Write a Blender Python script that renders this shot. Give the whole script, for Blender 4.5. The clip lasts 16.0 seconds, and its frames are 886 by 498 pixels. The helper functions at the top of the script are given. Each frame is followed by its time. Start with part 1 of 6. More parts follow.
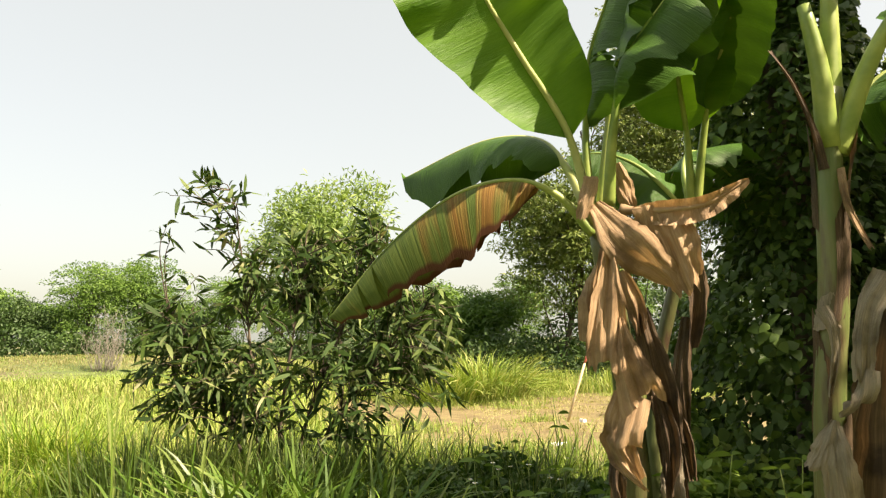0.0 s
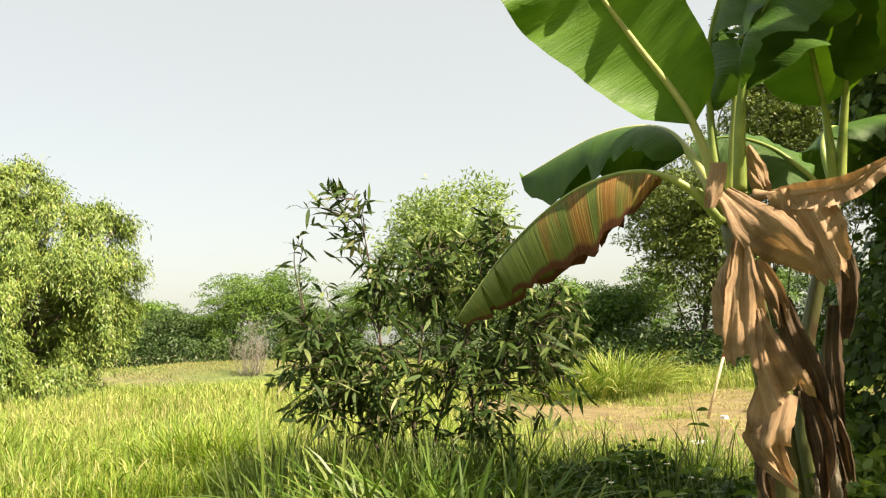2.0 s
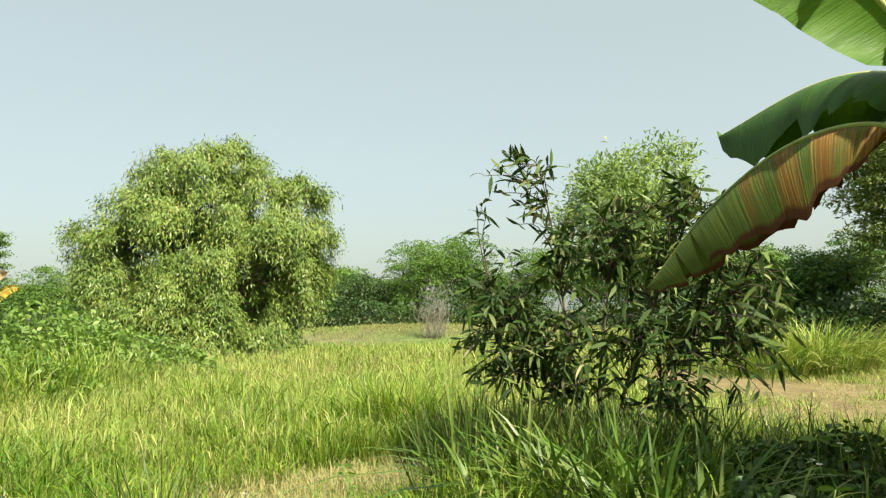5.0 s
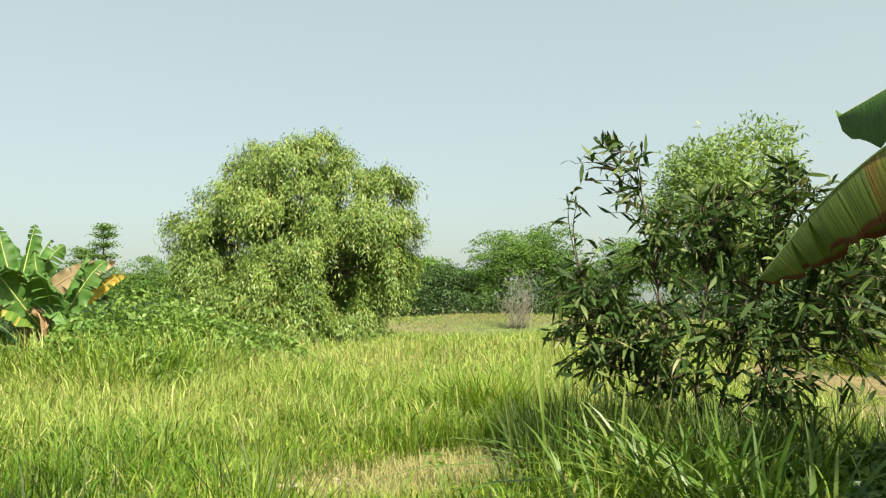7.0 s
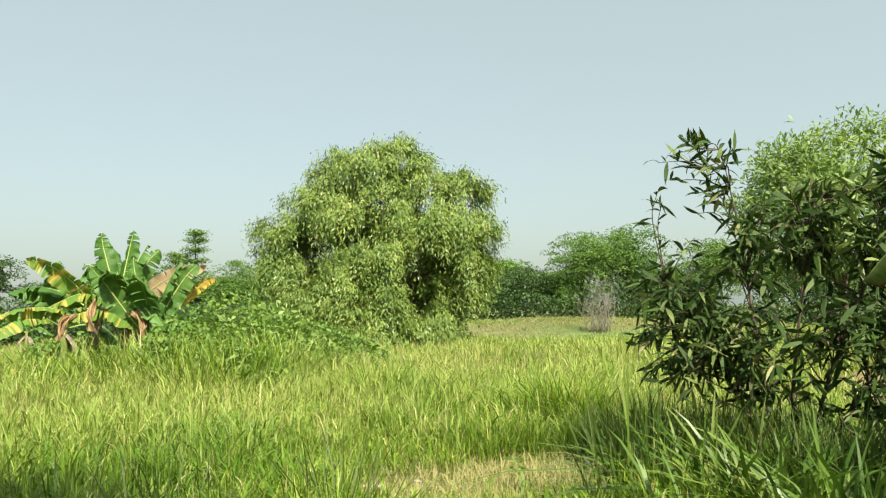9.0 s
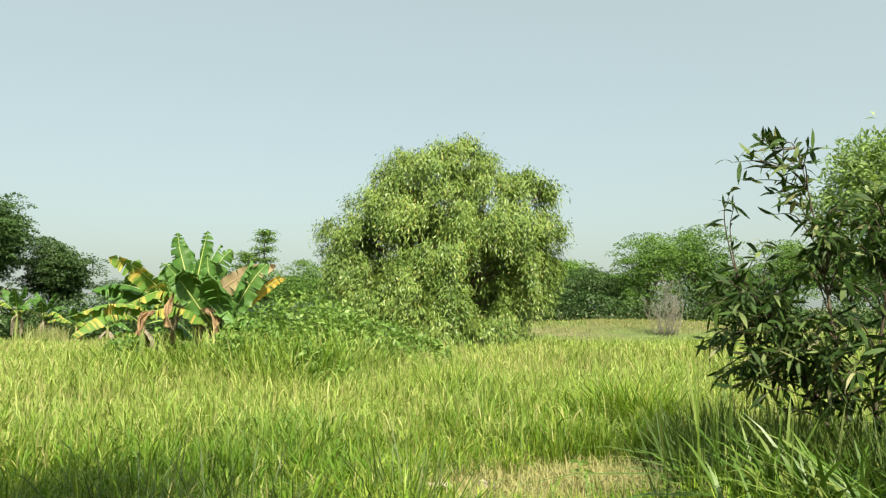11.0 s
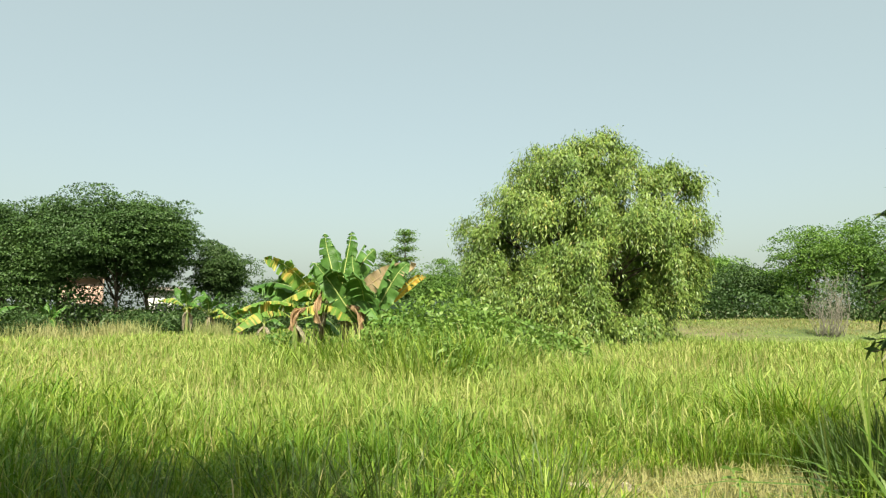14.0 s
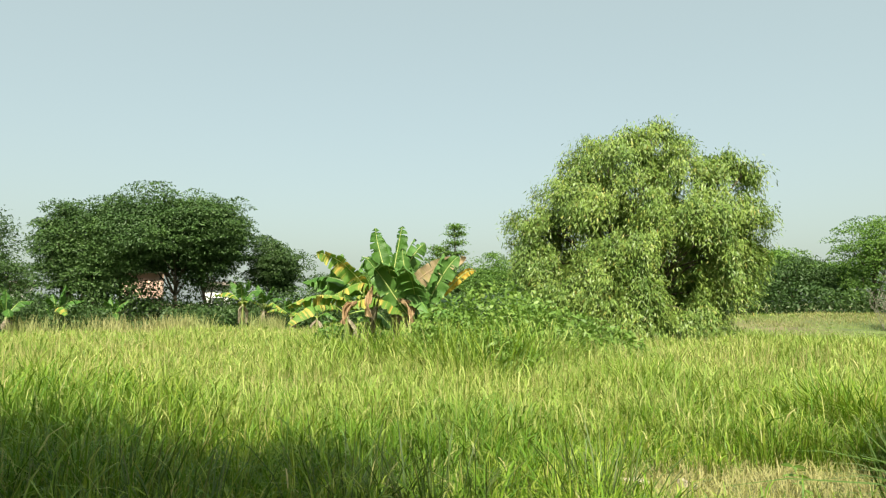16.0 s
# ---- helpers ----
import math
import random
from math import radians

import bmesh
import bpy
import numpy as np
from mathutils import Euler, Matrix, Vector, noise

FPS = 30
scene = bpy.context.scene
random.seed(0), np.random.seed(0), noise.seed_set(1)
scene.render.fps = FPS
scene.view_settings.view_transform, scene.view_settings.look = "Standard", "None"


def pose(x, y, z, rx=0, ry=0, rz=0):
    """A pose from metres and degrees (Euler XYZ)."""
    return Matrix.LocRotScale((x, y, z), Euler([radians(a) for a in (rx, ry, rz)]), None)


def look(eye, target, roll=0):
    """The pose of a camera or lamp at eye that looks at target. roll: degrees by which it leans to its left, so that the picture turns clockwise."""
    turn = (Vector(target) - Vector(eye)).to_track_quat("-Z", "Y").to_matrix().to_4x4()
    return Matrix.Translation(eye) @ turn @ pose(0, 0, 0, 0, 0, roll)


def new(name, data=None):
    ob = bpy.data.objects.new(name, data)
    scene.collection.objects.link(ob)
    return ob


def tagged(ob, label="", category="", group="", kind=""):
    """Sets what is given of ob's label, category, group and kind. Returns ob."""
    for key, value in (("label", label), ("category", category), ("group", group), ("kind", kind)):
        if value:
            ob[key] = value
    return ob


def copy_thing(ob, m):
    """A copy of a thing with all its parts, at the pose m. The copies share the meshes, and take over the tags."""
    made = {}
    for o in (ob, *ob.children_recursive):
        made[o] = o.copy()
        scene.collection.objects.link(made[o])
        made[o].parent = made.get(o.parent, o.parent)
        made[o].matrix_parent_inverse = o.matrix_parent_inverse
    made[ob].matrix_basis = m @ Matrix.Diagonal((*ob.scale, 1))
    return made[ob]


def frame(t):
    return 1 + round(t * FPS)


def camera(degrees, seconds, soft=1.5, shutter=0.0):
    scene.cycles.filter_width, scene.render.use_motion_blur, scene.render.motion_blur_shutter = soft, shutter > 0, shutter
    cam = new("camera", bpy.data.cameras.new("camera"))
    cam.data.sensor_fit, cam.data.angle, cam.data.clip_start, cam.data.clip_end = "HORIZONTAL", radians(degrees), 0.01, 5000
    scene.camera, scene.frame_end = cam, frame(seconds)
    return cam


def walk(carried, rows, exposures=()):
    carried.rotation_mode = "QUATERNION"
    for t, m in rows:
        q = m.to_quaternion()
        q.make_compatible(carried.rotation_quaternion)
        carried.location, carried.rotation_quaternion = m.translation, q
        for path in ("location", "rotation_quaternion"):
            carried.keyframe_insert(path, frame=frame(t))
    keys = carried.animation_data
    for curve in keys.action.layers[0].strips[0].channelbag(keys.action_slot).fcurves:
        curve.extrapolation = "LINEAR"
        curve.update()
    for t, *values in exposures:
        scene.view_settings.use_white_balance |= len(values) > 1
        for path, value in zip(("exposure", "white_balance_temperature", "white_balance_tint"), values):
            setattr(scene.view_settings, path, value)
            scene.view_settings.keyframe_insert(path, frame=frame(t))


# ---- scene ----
# ------------------------------------------------------------ camera
cam = camera(64.26, 16.0, soft=1.25)
ROWS = [
    (0.0, pose(-0.020, 0.001, 1.598, 97.243, 0, -33.700) @ pose(0, 0, 0, 0, 0, -0.917)),
    (0.5, pose(-0.020, -0.002, 1.599, 97.278, 0, -32.588) @ pose(0, 0, 0, 0, 0, -0.955)),
    (1.0, pose(-0.021, -0.006, 1.600, 97.295, 0, -30.052) @ pose(0, 0, 0, 0, 0, -1.298)),
    (1.5, pose(-0.022, -0.011, 1.603, 97.260, 0, -27.196) @ pose(0, 0, 0, 0, 0, -1.795)),
    (2.0, pose(-0.024, -0.015, 1.605, 97.434, 0, -23.694) @ pose(0, 0, 0, 0, 0, -2.610)),
    (2.5, pose(-0.028, -0.014, 1.607, 96.671, 0, -21.312) @ pose(0, 0, 0, 0, 0, -2.535)),
    (3.0, pose(-0.036, -0.014, 1.607, 96.519, 0, -18.951) @ pose(0, 0, 0, 0, 0, -2.561)),
    (3.5, pose(-0.047, -0.014, 1.606, 96.147, 0, -16.526) @ pose(0, 0, 0, 0, 0, -2.234)),
    (4.0, pose(-0.058, -0.014, 1.606, 95.644, 0, -14.557) @ pose(0, 0, 0, 0, 0, -2.173)),
    (4.5, pose(-0.071, -0.011, 1.607, 95.592, 0, -12.123) @ pose(0, 0, 0, 0, 0, -1.773)),
    (5.0, pose(-0.080, -0.008, 1.609, 95.200, 0, -9.219) @ pose(0, 0, 0, 0, 0, -1.526)),
    (5.2, pose(-0.082, -0.007, 1.610, 94.637, 0, -8.062) @ pose(0, 0, 0, 0, 0, -1.370)),
    (7.5, pose(-0.139, 0.082, 1.615, 94.589, 0, -1.013) @ pose(0, 0, 0, 0, 0, -1.210)),
    (8.0, pose(-0.140, 0.084, 1.616, 94.833, 0, 0.770) @ pose(0, 0, 0, 0, 0, -1.320)),
    (8.5, pose(-0.141, 0.086, 1.617, 94.919, 0, 2.136) @ pose(0, 0, 0, 0, 0, -0.977)),
    (9.0, pose(-0.142, 0.086, 1.618, 94.880, 0, 3.914) @ pose(0, 0, 0, 0, 0, -0.930)),
    (11.5, pose(-0.170, 0.033, 1.622, 95.097, 0, 10.115) @ pose(0, 0, 0, 0, 0, -0.074)),
    (12.0, pose(-0.167, 0.029, 1.623, 95.747, 0, 11.673) @ pose(0, 0, 0, 0, 0, 0.040)),
    (12.5, pose(-0.165, 0.032, 1.622, 95.702, 0, 14.505) @ pose(0, 0, 0, 0, 0, -0.073)),
    (13.0, pose(-0.164, 0.034, 1.621, 95.489, 0, 17.099) @ pose(0, 0, 0, 0, 0, -0.175)),
    (13.5, pose(-0.163, 0.036, 1.619, 95.463, 0, 18.920) @ pose(0, 0, 0, 0, 0, -0.115)),
    (14.0, pose(-0.166, 0.047, 1.613, 94.828, 0, 20.193) @ pose(0, 0, 0, 0, 0, -0.042)),
    (14.5, pose(-0.170, 0.064, 1.607, 94.204, 0, 21.778) @ pose(0, 0, 0, 0, 0, -0.177)),
    (15.0, pose(-0.173, 0.072, 1.603, 94.174, 0, 22.468) @ pose(0, 0, 0, 0, 0, -0.063)),
    (15.5, pose(-0.174, 0.071, 1.601, 94.155, 0, 22.682) @ pose(0, 0, 0, 0, 0, 0.013)),
    (16.0, pose(-0.174, 0.068, 1.599, 94.364, 0, 24.260) @ pose(0, 0, 0, 0, 0, -0.094)),
]
EXPOSURES = [(0.0, 1.39, 7900, 20), (1.5, 1.36, 7900, 20), (3.0, 1.16, 7400, 12), (3.5, 1.08, 7200, 10), (5.0, 1.0, 7050, 8), (9.0, 0.95, 6950, 6), (16.0, 0.90, 6900, 4)]
walk(cam, ROWS, EXPOSURES)

# ------------------------------------------------------------ world and sun
SUN_AZ, SUN_EL = 153.0, 48.0
world = bpy.data.worlds.new("sky")
scene.world = world
world.use_nodes = True
wn = world.node_tree.nodes
sky = wn.new("ShaderNodeTexSky")
sky.sky_type = 'NISHITA'
sky.sun_disc = False
sky.sun_elevation, sky.sun_rotation = radians(SUN_EL), radians(SUN_AZ)
sky.air_density, sky.dust_density, sky.ozone_density = 1.0, 4.0, 1.0
haze = wn.new("ShaderNodeMix")  # even tropical haze over the clear sky
haze.data_type = 'RGBA'
haze.inputs[0].default_value = 0.62
haze.inputs[7].default_value = (2.5, 2.95, 2.79, 1)
wn["Background"].inputs["Strength"].default_value = 0.13
world.node_tree.links.new(sky.outputs[0], haze.inputs[6])
world.node_tree.links.new(haze.outputs[2], wn["Background"].inputs["Color"])
sun_data = bpy.data.lights.new("sun", 'SUN')
sun_data.energy, sun_data.angle, sun_data.color = 5.0, radians(0.6), (1.0, 0.94, 0.82)
sun = new("sun", sun_data)
_a, _e = radians(SUN_AZ), radians(SUN_EL)
sun.matrix_world = look((40 * math.sin(_a) * math.cos(_e), 40 * math.cos(_a) * math.cos(_e), 40 * math.sin(_e)), (0, 0, 0))


# ------------------------------------------------------------ material helpers
def nodes_of(name):
    m = bpy.data.materials.new(name)
    m.use_nodes = True
    nt = m.node_tree
    return m, nt, nt.nodes["Principled BSDF"], nt.nodes["Material Output"]


def ramp(nt, fac, stops):
    r = nt.nodes.new("ShaderNodeValToRGB")
    e = r.color_ramp.elements
    while len(e) < len(stops):
        e.new(0.5)
    for el, (p, c) in zip(e, stops):
        el.position, el.color = p, (*c, 1)
    nt.links.new(fac, r.inputs[0])
    return r.outputs[0]


def noise_of(nt, scale, detail=4.0, coord="Object", stretch=None, rough=0.55):
    tc = nt.nodes.new("ShaderNodeTexCoord")
    n = nt.nodes.new("ShaderNodeTexNoise")
    n.inputs["Scale"].default_value, n.inputs["Detail"].default_value = scale, detail
    n.inputs["Roughness"].default_value = rough
    if stretch:
        mp = nt.nodes.new("ShaderNodeMapping")
        mp.inputs["Scale"].default_value = stretch
        nt.links.new(tc.outputs[coord], mp.inputs[0])
        nt.links.new(mp.outputs[0], n.inputs["Vector"])
    else:
        nt.links.new(tc.outputs[coord], n.inputs["Vector"])
    return n.outputs["Fac"]


def mixed(nt, fac, a, b, mode='MIX'):
    x = nt.nodes.new("ShaderNodeMix")
    x.data_type, x.blend_type = 'RGBA', mode
    for sock, v in ((x.inputs[0], fac), (x.inputs[6], a), (x.inputs[7], b)):
        if isinstance(v, (int, float)):
            sock.default_value = v
        elif isinstance(v, tuple):
            sock.default_value = (*v, 1)
        else:
            nt.links.new(v, sock)
    return x.outputs[2]


def bump(nt, height, strength, distance, bsdf):
    b = nt.nodes.new("ShaderNodeBump")
    b.inputs["Strength"].default_value, b.inputs["Distance"].default_value = strength, distance
    nt.links.new(height, b.inputs["Height"])
    nt.links.new(b.outputs[0], bsdf.inputs["Normal"])
    return b.outputs[0]


def see_through(nt, bsdf, out, colour, amount, tint=(1.0, 1.0, 0.55)):
    """Leaf tissue: part of the light passes through."""
    t = nt.nodes.new("ShaderNodeBsdfTranslucent")
    nt.links.new(mixed(nt, 1.0, colour, tint, 'MULTIPLY'), t.inputs["Color"])
    m = nt.nodes.new("ShaderNodeMixShader")
    m.inputs[0].default_value = amount
    nt.links.new(bsdf.outputs[0], m.inputs[1])
    nt.links.new(t.outputs[0], m.inputs[2])
    nt.links.new(m.outputs[0], out.inputs["Surface"])


def leaf_material(name, stops, rough=0.5, through_amount=0.35, patch=0.5, patch_colour=(0.05, 0.09, 0.02), spec=0.35, single=False, calm=0.6):
    """Foliage: every leaf has its own shade, and patches drift over the whole plant. calm below 1 draws the shades together."""
    m, nt, b, out = nodes_of(name)
    mean = [sum(c[k] for p, c in stops) / len(stops) for k in range(3)]
    stops = [(p, tuple(0.84 * (mean[k] + calm * (c[k] - mean[k])) for k in range(3))) for p, c in stops]
    g = nt.nodes.new("ShaderNodeObjectInfo" if single else "ShaderNodeNewGeometry")
    col = ramp(nt, g.outputs["Random" if single else "Random Per Island"], stops)
    n = noise_of(nt, patch, 3.0)
    f = ramp(nt, n, [(0.42, (0, 0, 0)), (0.68, (0.6, 0.6, 0.6))])
    col = mixed(nt, f, col, patch_colour)
    nt.links.new(col, b.inputs["Base Color"])
    b.inputs["Roughness"].default_value = rough
    b.inputs["Specular IOR Level"].default_value = spec
    see_through(nt, b, out, col, through_amount)
    return m


def bark_material(name, a, c, scale=14.0):
    m, nt, b, out = nodes_of(name)
    n = noise_of(nt, scale, 6.0, stretch=(1, 1, 0.25))
    nt.links.new(ramp(nt, n, [(0.3, a), (0.7, c)]), b.inputs["Base Color"])
    b.inputs["Roughness"].default_value = 0.9
    bump(nt, n, 0.6, 0.02, b)
    return m


# ------------------------------------------------------------ materials
MAT_FIELD = leaf_material("field_grass", [(0.0, (0.07, 0.16, 0.015)), (0.3, (0.25, 0.39, 0.05)), (0.7, (0.45, 0.53, 0.13)), (1.0, (0.66, 0.61, 0.28))],
                          0.55, 0.3, 0.9, (0.15, 0.28, 0.035), calm=0.85)
MAT_GREEN_GRASS = leaf_material("green_grass", [(0.0, (0.08, 0.19, 0.012)), (0.5, (0.21, 0.36, 0.028)), (0.9, (0.40, 0.48, 0.08)), (1.0, (0.56, 0.48, 0.22))],
                                0.5, 0.3, 0.4, (0.07, 0.17, 0.02), calm=1.0)
MAT_LAWN = leaf_material("short_grass", [(0.0, (0.22, 0.34, 0.09)), (1.0, (0.36, 0.44, 0.14))], 0.6, 0.3, 0.1, (0.2, 0.32, 0.09))
MAT_STRAW = leaf_material("dry_grass", [(0.0, (0.40, 0.36, 0.15)), (0.5, (0.56, 0.50, 0.27)), (1.0, (0.32, 0.38, 0.10))], 0.7, 0.3, 0.3, (0.3, 0.3, 0.08))
MAT_BANK = leaf_material("bank_grass", [(0.0, (0.24, 0.28, 0.09)), (0.5, (0.40, 0.38, 0.17)), (1.0, (0.48, 0.42, 0.22))], 0.7, 0.3, 0.2, (0.22, 0.30, 0.09))
# its dark patches paint the shade of recesses between the boughs
MAT_WILLOW = leaf_material("drooping_leaves", [(0.0, (0.07, 0.17, 0.03)), (0.45, (0.16, 0.31, 0.055)), (0.8, (0.27, 0.41, 0.09)), (0.97, (0.42, 0.46, 0.13)), (1.0, (0.52, 0.36, 0.1))],
                           0.42, 0.18, 1.0, (0.06, 0.14, 0.03))
MAT_BUSH = leaf_material("sickle_leaves", [(0.0, (0.018, 0.052, 0.009)), (0.55, (0.04, 0.095, 0.016)), (0.75, (0.13, 0.21, 0.05)), (0.95, (0.28, 0.35, 0.13)), (1.0, (0.42, 0.38, 0.22))],
                         0.55, 0.2, 1.5, (0.025, 0.06, 0.012), 0.2, False, 0.9)
MAT_BUSH_LEAF = leaf_material("sickle_leaf", [(0.0, (0.018, 0.052, 0.009)), (0.55, (0.04, 0.095, 0.016)), (0.75, (0.13, 0.21, 0.05)), (0.95, (0.28, 0.35, 0.13)), (1.0, (0.42, 0.38, 0.22))],
                              0.55, 0.2, 1.5, (0.025, 0.06, 0.012), 0.2, True, 0.9)
MAT_BROAD_GRASS = leaf_material("broad_grass", [(0.0, (0.06, 0.15, 0.018)), (0.6, (0.15, 0.26, 0.038)), (0.9, (0.29, 0.37, 0.10)), (1.0, (0.40, 0.42, 0.15))], 0.4, 0.35, 0.6, (0.07, 0.16, 0.022), 0.4, True, 0.9)
MAT_DARK_TREE = leaf_material("dark_leaves", [(0.0, (0.035, 0.08, 0.02)), (0.6, (0.065, 0.13, 0.035)), (1.0, (0.12, 0.20, 0.06))], 0.5, 0.25, 0.3, (0.04, 0.085, 0.025))
MAT_MID_TREE = leaf_material("green_leaves", [(0.0, (0.06, 0.15, 0.025)), (0.6, (0.15, 0.29, 0.05)), (1.0, (0.27, 0.42, 0.09))], 0.5, 0.3, 0.25, (0.06, 0.14, 0.03))
MAT_SHADE = leaf_material("shade_tree_leaves", [(0.0, (0.03, 0.075, 0.018)), (0.6, (0.065, 0.14, 0.03)), (1.0, (0.14, 0.24, 0.06))], 0.55, 0.15, 0.3, (0.03, 0.07, 0.02))
MAT_OLIVE = leaf_material("olive_leaves", [(0.0, (0.08, 0.145, 0.03)), (0.6, (0.20, 0.29, 0.06)), (1.0, (0.38, 0.42, 0.14))], 0.5, 0.3, 0.5, (0.08, 0.135, 0.03))
MAT_PALE_TREE = leaf_material("pale_leaves", [(0.0, (0.15, 0.26, 0.07)), (0.6, (0.28, 0.41, 0.11)), (1.0, (0.42, 0.52, 0.18))], 0.45, 0.35, 0.5, (0.14, 0.25, 0.07))
MAT_VINE = leaf_material("vine_leaves", [(0.0, (0.03, 0.075, 0.014)), (0.65, (0.07, 0.15, 0.028)), (0.94, (0.15, 0.26, 0.05)), (1.0, (0.32, 0.40, 0.10))], 0.5, 0.3, 1.3, (0.03, 0.065, 0.015), 0.3, calm=0.8)
MAT_WEED = leaf_material("weed_leaves", [(0.0, (0.10, 0.22, 0.035)), (0.6, (0.21, 0.36, 0.07)), (1.0, (0.38, 0.49, 0.14))], 0.5, 0.35, 0.8, (0.10, 0.21, 0.035))
# a darker copy of the weed leaves, with shade put into its colour
MAT_SHADED_WEED = leaf_material("shaded_weed_leaves", [(0.0, (0.03, 0.08, 0.013)), (0.6, (0.07, 0.155, 0.025)), (1.0, (0.19, 0.30, 0.065))], 0.5, 0.3, 0.8, (0.035, 0.08, 0.015), calm=1.0)
# sedge green; also puts shade into the colour of some grass tufts
MAT_SEDGE = leaf_material("sedge", [(0.0, (0.045, 0.10, 0.016)), (0.7, (0.10, 0.18, 0.03)), (1.0, (0.26, 0.25, 0.10))], 0.5, 0.3, 0.8, (0.05, 0.11, 0.02))
MAT_DEAD_TWIG = bark_material("dead_twigs", (0.15, 0.14, 0.11), (0.27, 0.25, 0.205))
MAT_BARK = bark_material("bark", (0.045, 0.034, 0.023), (0.14, 0.11, 0.075))
MAT_PALE_BARK = bark_material("pale_bark", (0.25, 0.22, 0.17), (0.48, 0.44, 0.36))


def ground_material():
    m, nt, b, out = nodes_of("ground")
    soil = ramp(nt, noise_of(nt, 0.9, 8.0), [(0.3, (0.09, 0.07, 0.04)), (0.7, (0.22, 0.17, 0.09))])
    green = ramp(nt, noise_of(nt, 0.6, 8.0), [(0.3, (0.05, 0.09, 0.02)), (0.7, (0.13, 0.18, 0.045))])
    f = ramp(nt, noise_of(nt, 0.12, 5.0), [(0.40, (0.25, 0.25, 0.25)), (0.60, (0.9, 0.9, 0.9))])
    col = mixed(nt, f, soil, green)
    nt.links.new(col, b.inputs["Base Color"])
    b.inputs["Roughness"].default_value = 0.95
    bump(nt, noise_of(nt, 9.0, 8.0), 0.7, 0.05, b)
    return m


def soil_material():
    m, nt, b, out = nodes_of("dry_soil")
    col = ramp(nt, noise_of(nt, 1.6, 9.0, rough=0.7), [(0.3, (0.10, 0.075, 0.033)), (0.46, (0.19, 0.145, 0.062)), (0.58, (0.26, 0.21, 0.092)), (0.7, (0.14, 0.165, 0.04))])
    clod = ramp(nt, noise_of(nt, 14.0, 6.0, rough=0.7), [(0.4, (0.5,) * 3), (0.62, (0,) * 3)])
    col = mixed(nt, clod, col, (0.09, 0.075, 0.03))
    nt.links.new(col, b.inputs["Base Color"])
    b.inputs["Roughness"].default_value = 0.95
    bump(nt, noise_of(nt, 25.0, 8.0), 0.7, 0.03, b)
    return m


def banana_green(name, deep, light, through_amount=0.45):
    """Banana blade: fine veins run from the midrib to the edge."""
    m, nt, b, out = nodes_of(name)
    v = noise_of(nt, 1.0, 4.0, "UV", (70, 0.5, 1), 0.7)
    big = noise_of(nt, 1.0, 4.0, "UV", (5, 1.5, 1))
    col = mixed(nt, ramp(nt, big, [(0.3, (0, 0, 0)), (0.7, (1, 1, 1))]), deep, light)
    col = mixed(nt, ramp(nt, v, [(0.35, (0.0, 0.0, 0.0)), (0.75, (0.35, 0.35, 0.35))]), col, light)
    nt.links.new(col, b.inputs["Base Color"])
    b.inputs["Roughness"].default_value = 0.45
    b.inputs["Specular IOR Level"].default_value = 0.3
    bump(nt, v, 0.6, 0.012, b)
    see_through(nt, b, out, col, through_amount, (1.0, 1.0, 0.4))
    return m


def banana_withering(name, greens, browns, low=0.42, high=0.56, grade=False):
    """A blade that dies back in bands across its width."""
    m, nt, b, out = nodes_of(name)
    band = noise_of(nt, 1.0, 6.0, "UV", (6 if grade else 7, 0.5, 1), 0.55 if grade else 0.65)
    if grade:
        uv = nt.nodes.new("ShaderNodeSeparateXYZ")
        nt.links.new(nt.nodes.new("ShaderNodeTexCoord").outputs["UV"], uv.inputs[0])
        half = nt.nodes.new("ShaderNodeMath")
        half.operation = 'MULTIPLY'
        half.inputs[1].default_value = 0.5
        nt.links.new(uv.outputs[0], half.inputs[0])
        along = ramp(nt, half.outputs[0], [(0.30, (0.30,) * 3), (0.42, (0.20,) * 3), (0.52, (0.24,) * 3), (0.60, (0.26,) * 3), (0.70, (0.06,) * 3), (1.0, (0.02,) * 3)])
        add = nt.nodes.new("ShaderNodeMath")
        nt.links.new(band, add.inputs[0])
        nt.links.new(along, add.inputs[1])
        band = add.outputs[0]
    fine = noise_of(nt, 1.0, 3.0, "UV", (90, 1.0, 1))
    brown = ramp(nt, fine, [(0.3, browns[0]), (0.6, browns[1]), (0.75, browns[2])])
    green = ramp(nt, fine, [(0.3, greens[0]), (0.7, greens[1])])
    col = mixed(nt, ramp(nt, band, [(low, (0, 0, 0)), (high, (1, 1, 1))]), green, brown)
    if grade:  # the rim has shrivelled first
        rim = nt.nodes.new("ShaderNodeMath")
        rim.operation = 'PINGPONG'
        rim.inputs[1].default_value = 0.5
        nt.links.new(uv.outputs[1], rim.inputs[0])
        dead = nt.nodes.new("ShaderNodeMath")
        dead.operation = 'MULTIPLY_ADD'
        nt.links.new(band, dead.inputs[0])
        dead.inputs[1].default_value = -0.055
        nt.links.new(rim.outputs[0], dead.inputs[2])
        col = mixed(nt, ramp(nt, dead.outputs[0], [(0.0, (1, 1, 1)), (0.03, (0, 0, 0))]), col, (0.11, 0.045, 0.022))
    nt.links.new(col, b.inputs["Base Color"])
    b.inputs["Roughness"].default_value = 0.55
    b.inputs["Specular IOR Level"].default_value = 0.25
    bump(nt, fine, 0.4, 0.01, b)
    see_through(nt, b, out, col, 0.3, (1.0, 0.9, 0.6))
    return m


